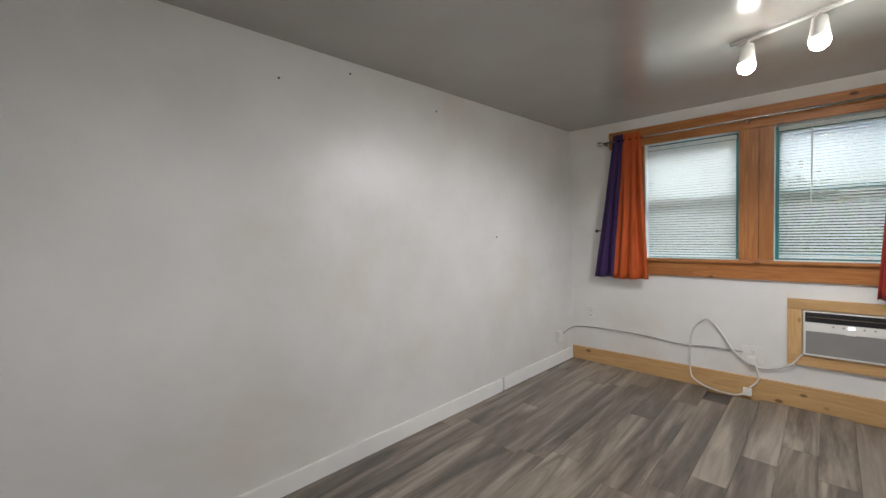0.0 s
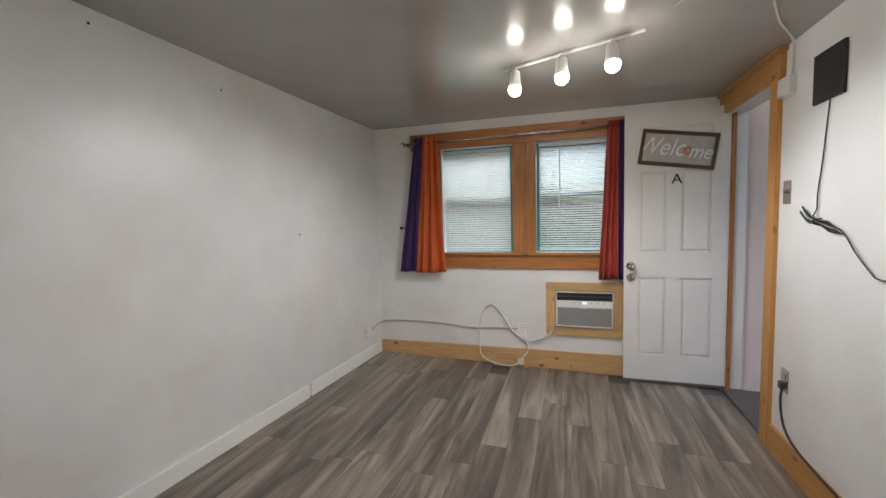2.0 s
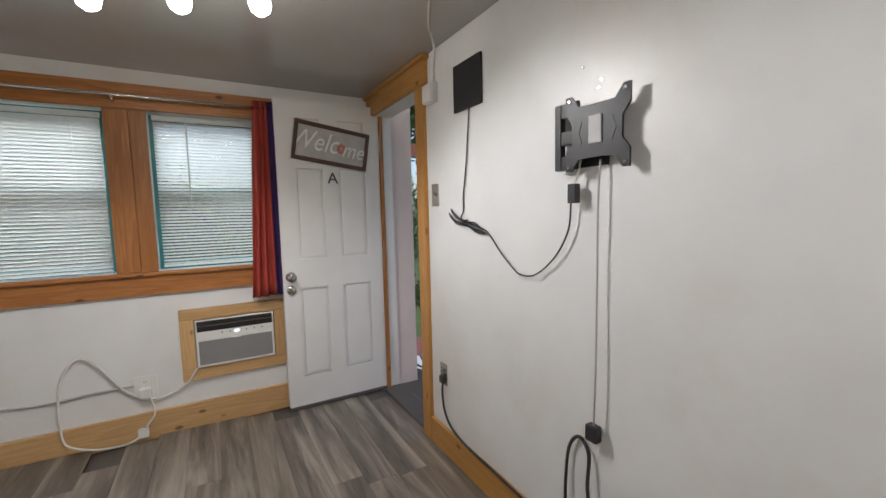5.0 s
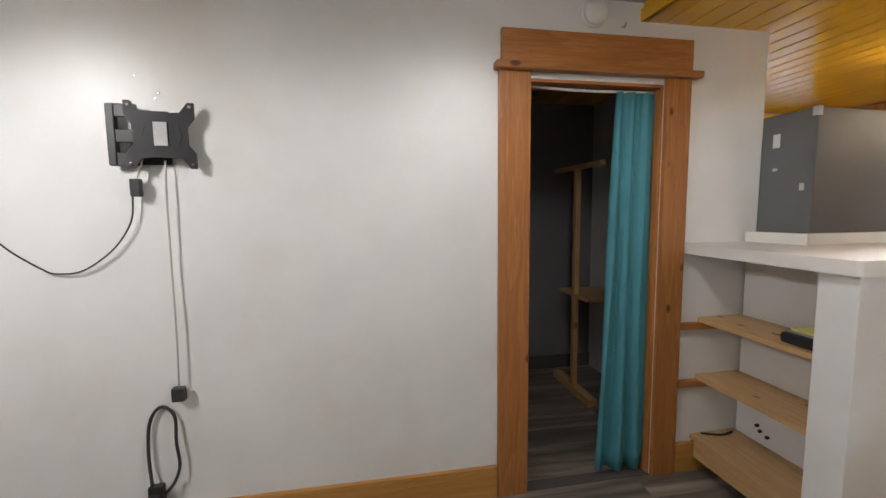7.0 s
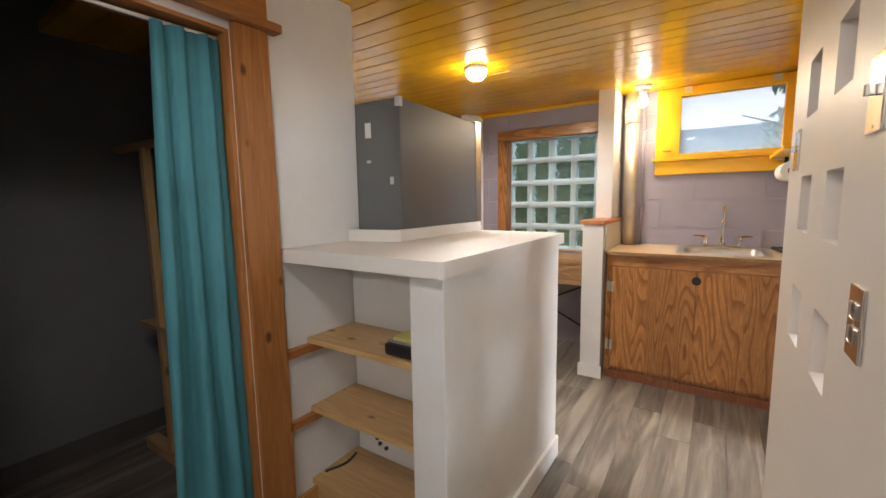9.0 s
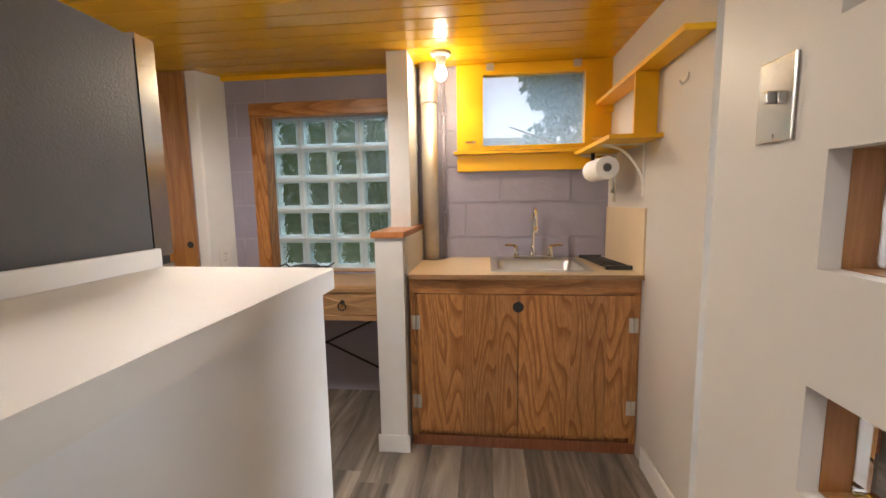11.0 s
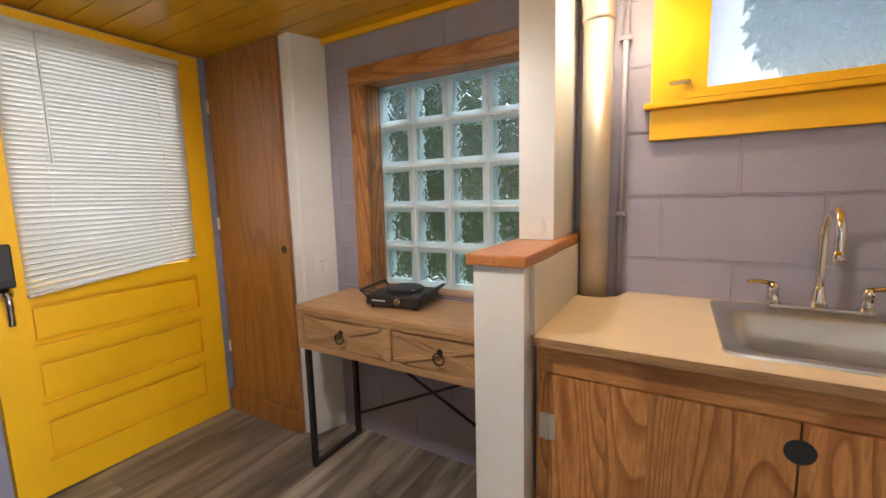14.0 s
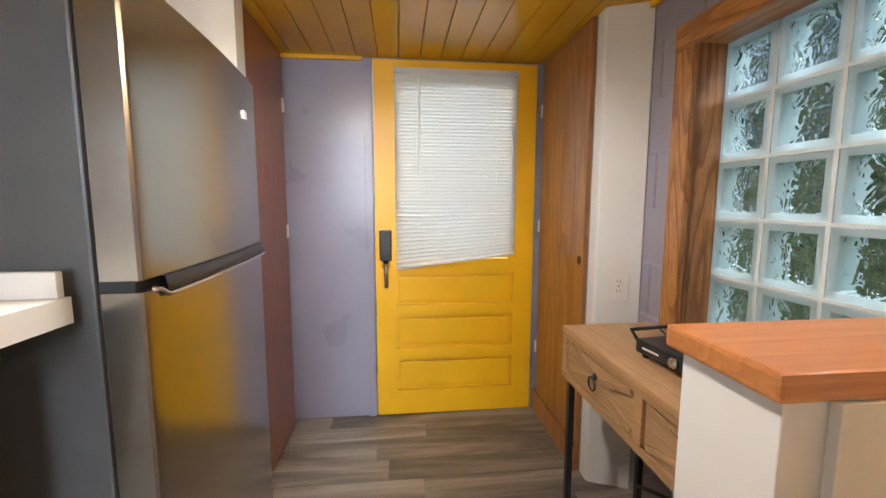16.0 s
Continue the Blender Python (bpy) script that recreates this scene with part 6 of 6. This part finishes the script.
def foliage(name, c, r, n, size, mat_, seed, parent=None):
    """Many small leaves scattered through an uneven ellipsoid."""
    rnd = random.Random(seed)
    lobes = [(Vector((rnd.uniform(-0.6, 0.6), rnd.uniform(-0.6, 0.6), rnd.uniform(-0.6, 0.6))), rnd.uniform(0.35, 0.6)) for _ in range(9)]
    vs, fs = [], []
    for _ in range(n):
        o, k = rnd.choice(lobes)
        d = Vector((rnd.gauss(0, 1), rnd.gauss(0, 1), rnd.gauss(0, 1))).normalized() * k * rnd.random() ** 0.4
        p = Vector(((o.x + d.x) * r[0], (o.y + d.y) * r[1], (o.z + d.z) * r[2])) + Vector(c)
        q = Euler((rnd.uniform(0, 6.3), rnd.uniform(0, 6.3), rnd.uniform(0, 6.3))).to_matrix()
        s = size * rnd.uniform(0.6, 1.4)
        i = len(vs)
        vs += [p + q @ Vector(v) * s for v in ((-0.5, 0, 0), (0, -0.22, 0.05), (0.6, 0, 0), (0, 0.22, 0.05))]
        fs.append((i, i + 1, i + 2, i + 3))
    me = bpy.data.meshes.new(name)
    me.from_pydata(vs, [], fs)
    me.materials.append(mat_)
    ob = new(name, me)
    if parent:
        ob.parent = parent
        ob.matrix_parent_inverse = parent.matrix_basis.inverted()
    return ob


def tree(x, y, h, r, n, size, mat_, seed, label):
    t = thing("tree", (x, y, -0.25), label, "tree", "garden trees")
    part("trunk", tube([(x, y, -0.25), (x + 0.05, y, h * 0.35), (x, y + 0.05, h * 0.7), (x + 0.03, y, h)], [0.18, 0.14, 0.09, 0.03], 8), BARK, t)
    rnd = random.Random(seed + 5)
    for i in range(6):
        z = h * (0.4 + 0.08 * i)
        a = i * 2.4
        part("limb", tube([(x, y, z), (x + 0.5 * r * math.cos(a), y + 0.5 * r * math.sin(a), z + 0.3 * r), (x + 0.9 * r * math.cos(a), y + 0.9 * r * math.sin(a), z + 0.45 * r)], [0.06, 0.04, 0.015], 6), BARK, t)
    foliage("crown", (x, y, h * 0.8), (r, r, h * 0.42), n, size, mat_, seed, t)
    return t


tree(-2.7, -12.0, 5.0, 2.6, 7500, 0.30, LEAFB, 3, "broad blue-green tree behind the kitchen")
tree(-6.5, -16.0, 5.0, 3.0, 12000, 0.16, LEAF, 4, "tall leafy tree behind the kitchen")
tree(3.5, 11.0, 6.0, 3.0, 7000, 0.28, LEAF, 6, "leafy tree beyond the front windows")
tree(-2.0, 12.0, 6.5, 3.2, 7000, 0.28, LEAF, 7, "leafy tree beyond the front windows")
for _i, (_x, _y, _rx) in enumerate(((1.5, -4.7, 0.95), (2.5, -4.7, 1.1), (3.7, -4.8, 1.1))):
    tagged(foliage("hedge", (_x, _y, 1.15), (_rx, 0.6, 2.1), 8000, 0.075, LEAF, 20 + _i), "dark green leafy hedge outside the glass blocks", "hedge", "hedges", "stuff")
for _i, (_x, _y, _rx) in enumerate(((-1.5, 7.0, 1.7), (0.6, 7.3, 1.7), (2.8, 7.0, 1.6))):
    tagged(foliage("hedge", (_x, _y, 0.5), (_rx, 0.8, 1.3), 8000, 0.10, LEAF, 30 + _i), "green leafy bushes outside the front windows", "hedge", "hedges", "stuff")
_t = thing("neighbour_house", (3.0, -24, -0.25), "pale house with a blue-grey roof in the distance", "house")
part("wall", box(-3.0, -27, -0.25, 7.0, -22, 2.6), PINKWALL, _t)
part("roof", outline([(-3.4, 2.6), (7.4, 2.6), (6.2, 4.3), (-2.2, 4.3)], 5.4, Matrix.Translation((0, -21.8, 0)) @ Matrix.Rotation(math.pi / 2, 4, "X")), paint("blue_grey_roof", (0.40, 0.46, 0.54), 0.7, 0.1, 3, 0.2, 20), _t)
for _x in (-1.0, 2.0, 5.0):
    w = part("window", box(_x - 0.6, -22.03, 0.7, _x + 0.6, -21.99, 1.9), BLACK, _t)
    part("frame", panel_wall(_x - 0.68, _x + 0.68, 0.62, 1.98, -21.99, -21.95, "x", [(_x - 0.6, 0.7, _x + 0.6, 1.9)]), WHITE, w)

# porch behind the entrance
structure("floor_porch", box(1.45, 2.5, -0.12, 3.6, 4.6, -0.03), BRICKRED, "red painted porch floor", "floor")
_t = thing("porch_fence", (3.0, 4.2, -0.03), "weathered grey board fence round the porch", "fence")
for _i in range(14):
    _x = 2.02 + _i * 0.115
    part("board", box(_x, 4.15 - 0.0, -0.03, _x + 0.108, 4.172, 1.18, 0.003), DECKGREY, _t)
part("top_rail", box(2.0, 4.12, 1.181, 3.64, 4.20, 1.215, 0.004), DECKGREY, _t)
_t = thing("planter", (2.3, 4.15, 1.22), "turquoise planter with red flowers on the fence", "planter")
part("trough", box(2.05, 4.09, 1.2155, 3.0, 4.23, 1.33, 0.01), TURQ, _t)
foliage("flowers", (2.5, 4.16, 1.38), (0.45, 0.08, 0.08), 260, 0.05, CORAL, 51, _t)
foliage("leaves", (2.5, 4.16, 1.36), (0.45, 0.08, 0.07), 260, 0.05, LEAF, 52, _t)
_t = thing("porch_roof", (2.6, 3.8, 2.0), "brown porch roof beams on posts", "porch roof")
part("beam", box(1.62, 4.12, 1.78, 3.7, 4.2, 1.90, 0.004), REDZ, _t)
part("beam", box(1.62, 3.0, 2.13, 3.7, 3.08, 2.25, 0.004), REDZ, _t)
part("post", box(3.55, 4.1, -0.03, 3.65, 4.2, 1.78, 0.004), DECKGREY, _t)
part("roof_sheet", box(1.45, 2.4, 2.30, 3.8, 3.4, 2.33), WHITE, _t)
part("brace", tube([(1.9, 4.16, 1.80), (2.3, 4.16, 2.2)], 0.03, 6), REDZ, _t)
ZEB = paint("black_white_rug", (0.7, 0.68, 0.66), 0.9, 0.05, 6, 0.3, 80)
_t = thing("porch_rug", (2.2, 3.85, -0.03), "black and white striped rug on the porch", "rug")
part("mat", box(1.66, 3.55, -0.0295, 2.9, 4.08, -0.02, 0.002), ZEB, _t)
for _i in range(16):
    _x = 1.68 + _i * 0.075
    part("stripe", tube(smooth_line([(_x, 3.57, -0.0195), (_x + 0.05, 3.7, -0.0195), (_x - 0.01, 3.85, -0.0195), (_x + 0.04, 4.06, -0.0195)], 4), 0.012, 4), BLACK, _t)

# ---- block wall and floor planks ----
OPEN = [(-0.41, 1.46, 0.42, 2.01), (0.69, 0.795, 1.685, 1.795)]


def cut(r, h):
    a, b, c, d = r
    e, f, g, i = h
    if e >= c or g <= a or f >= d or i <= b:
        return [r]
    out = []
    if a < e:
        out.append((a, b, e, d))
    if g < c:
        out.append((g, b, c, d))
    a2, c2 = max(a, e), min(c, g)
    if b < f:
        out.append((a2, b, c2, f))
    if i < d:
        out.append((a2, i, c2, d))
    return out


_wall = bpy.data.objects["wall_south"]
_hgt, _len = 0.2137, 0.414
for _r in range(-1, 11):
    _z0 = 0.8 + (_r - 3) * _hgt
    for _c2 in range(-5, 7):
        _x0 = -0.016 + _c2 * _len + (0.207 if _r % 2 else 0.0)
        _q = (max(_x0, -1.9), max(_z0, 0.0), min(_x0 + _len, 1.906), min(_z0 + _hgt, HK))
        if _q[2] - _q[0] < 0.02 or _q[3] - _q[1] < 0.02:
            continue
        _rs = [_q]
        for _h in OPEN:
            _rs = [x for y in _rs for x in cut(y, _h)]
        for _a in _rs:
            if _a[2] - _a[0] > 0.012 and _a[3] - _a[1] > 0.012:
                part("block", box(_a[0] + 0.0035, S - 0.0042, _a[1] + 0.0035, _a[2] - 0.0035, S - 0.0029 + 0.0004 * math.sin(_r * 7 + _c2 * 3), _a[3] - 0.0035, 0.003), LAVB, _wall)

_floor = bpy.data.objects["floor"]
PW, PL = 0.152, 1.22
_b = box(-PW / 2 + 0.0006, -PL / 2 + 0.0006, -0.0055, PW / 2 - 0.0006, PL / 2 - 0.0006, 0.0, 0.0008)
_me = bpy.data.meshes.new("plank")
_b.to_mesh(_me)
_b.free()
_me.materials.append(PLANK)
_rnd = random.Random(11)
for _i in range(28):
    _x = -1.50 + PW * _i
    _off = _rnd.random() * PL
    for _j in range(8):
        _y = -3.5 + _off + _j * PL - PL / 2
        if _y > 3.95 or _y < -3.6 or (_x > 1.6 and _y > 1.4):
            continue
        if _x > E + 0.1 and _y > 1.6:
            continue
        _lo, _hi = max(-PL / 2, S - 0.05 - _y), min(PL / 2, N + 0.05 - _y)
        if _hi - _lo < 0.03:
            continue
        _pm = _me
        if _hi - _lo < PL - 0.001:
            _b = box(-PW / 2 + 0.0006, _lo + 0.0006, -0.0055, PW / 2 - 0.0006, _hi - 0.0006, 0.0, 0.0008)
            _pm = bpy.data.meshes.new("plank")
            _b.to_mesh(_pm)
            _b.free()
            _pm.materials.append(PLANK)
        _o = new("plank", _pm)
        _o.parent = _floor
        _ax = Vector((PW, 0, floor_z(_x + PW / 2, _y) - floor_z(_x - PW / 2, _y))).normalized()
        _ay = Vector((0, PL, floor_z(_x, _y + PL / 2) - floor_z(_x, _y - PL / 2))).normalized()
        _az = _ax.cross(_ay)
        _o.matrix_basis = Matrix.Translation((_x, _y, (floor_z(_x, _y + PL / 2) + floor_z(_x, _y - PL / 2)) / 2)) @ Matrix((_ax, _ay, _az)).transposed().to_4x4()
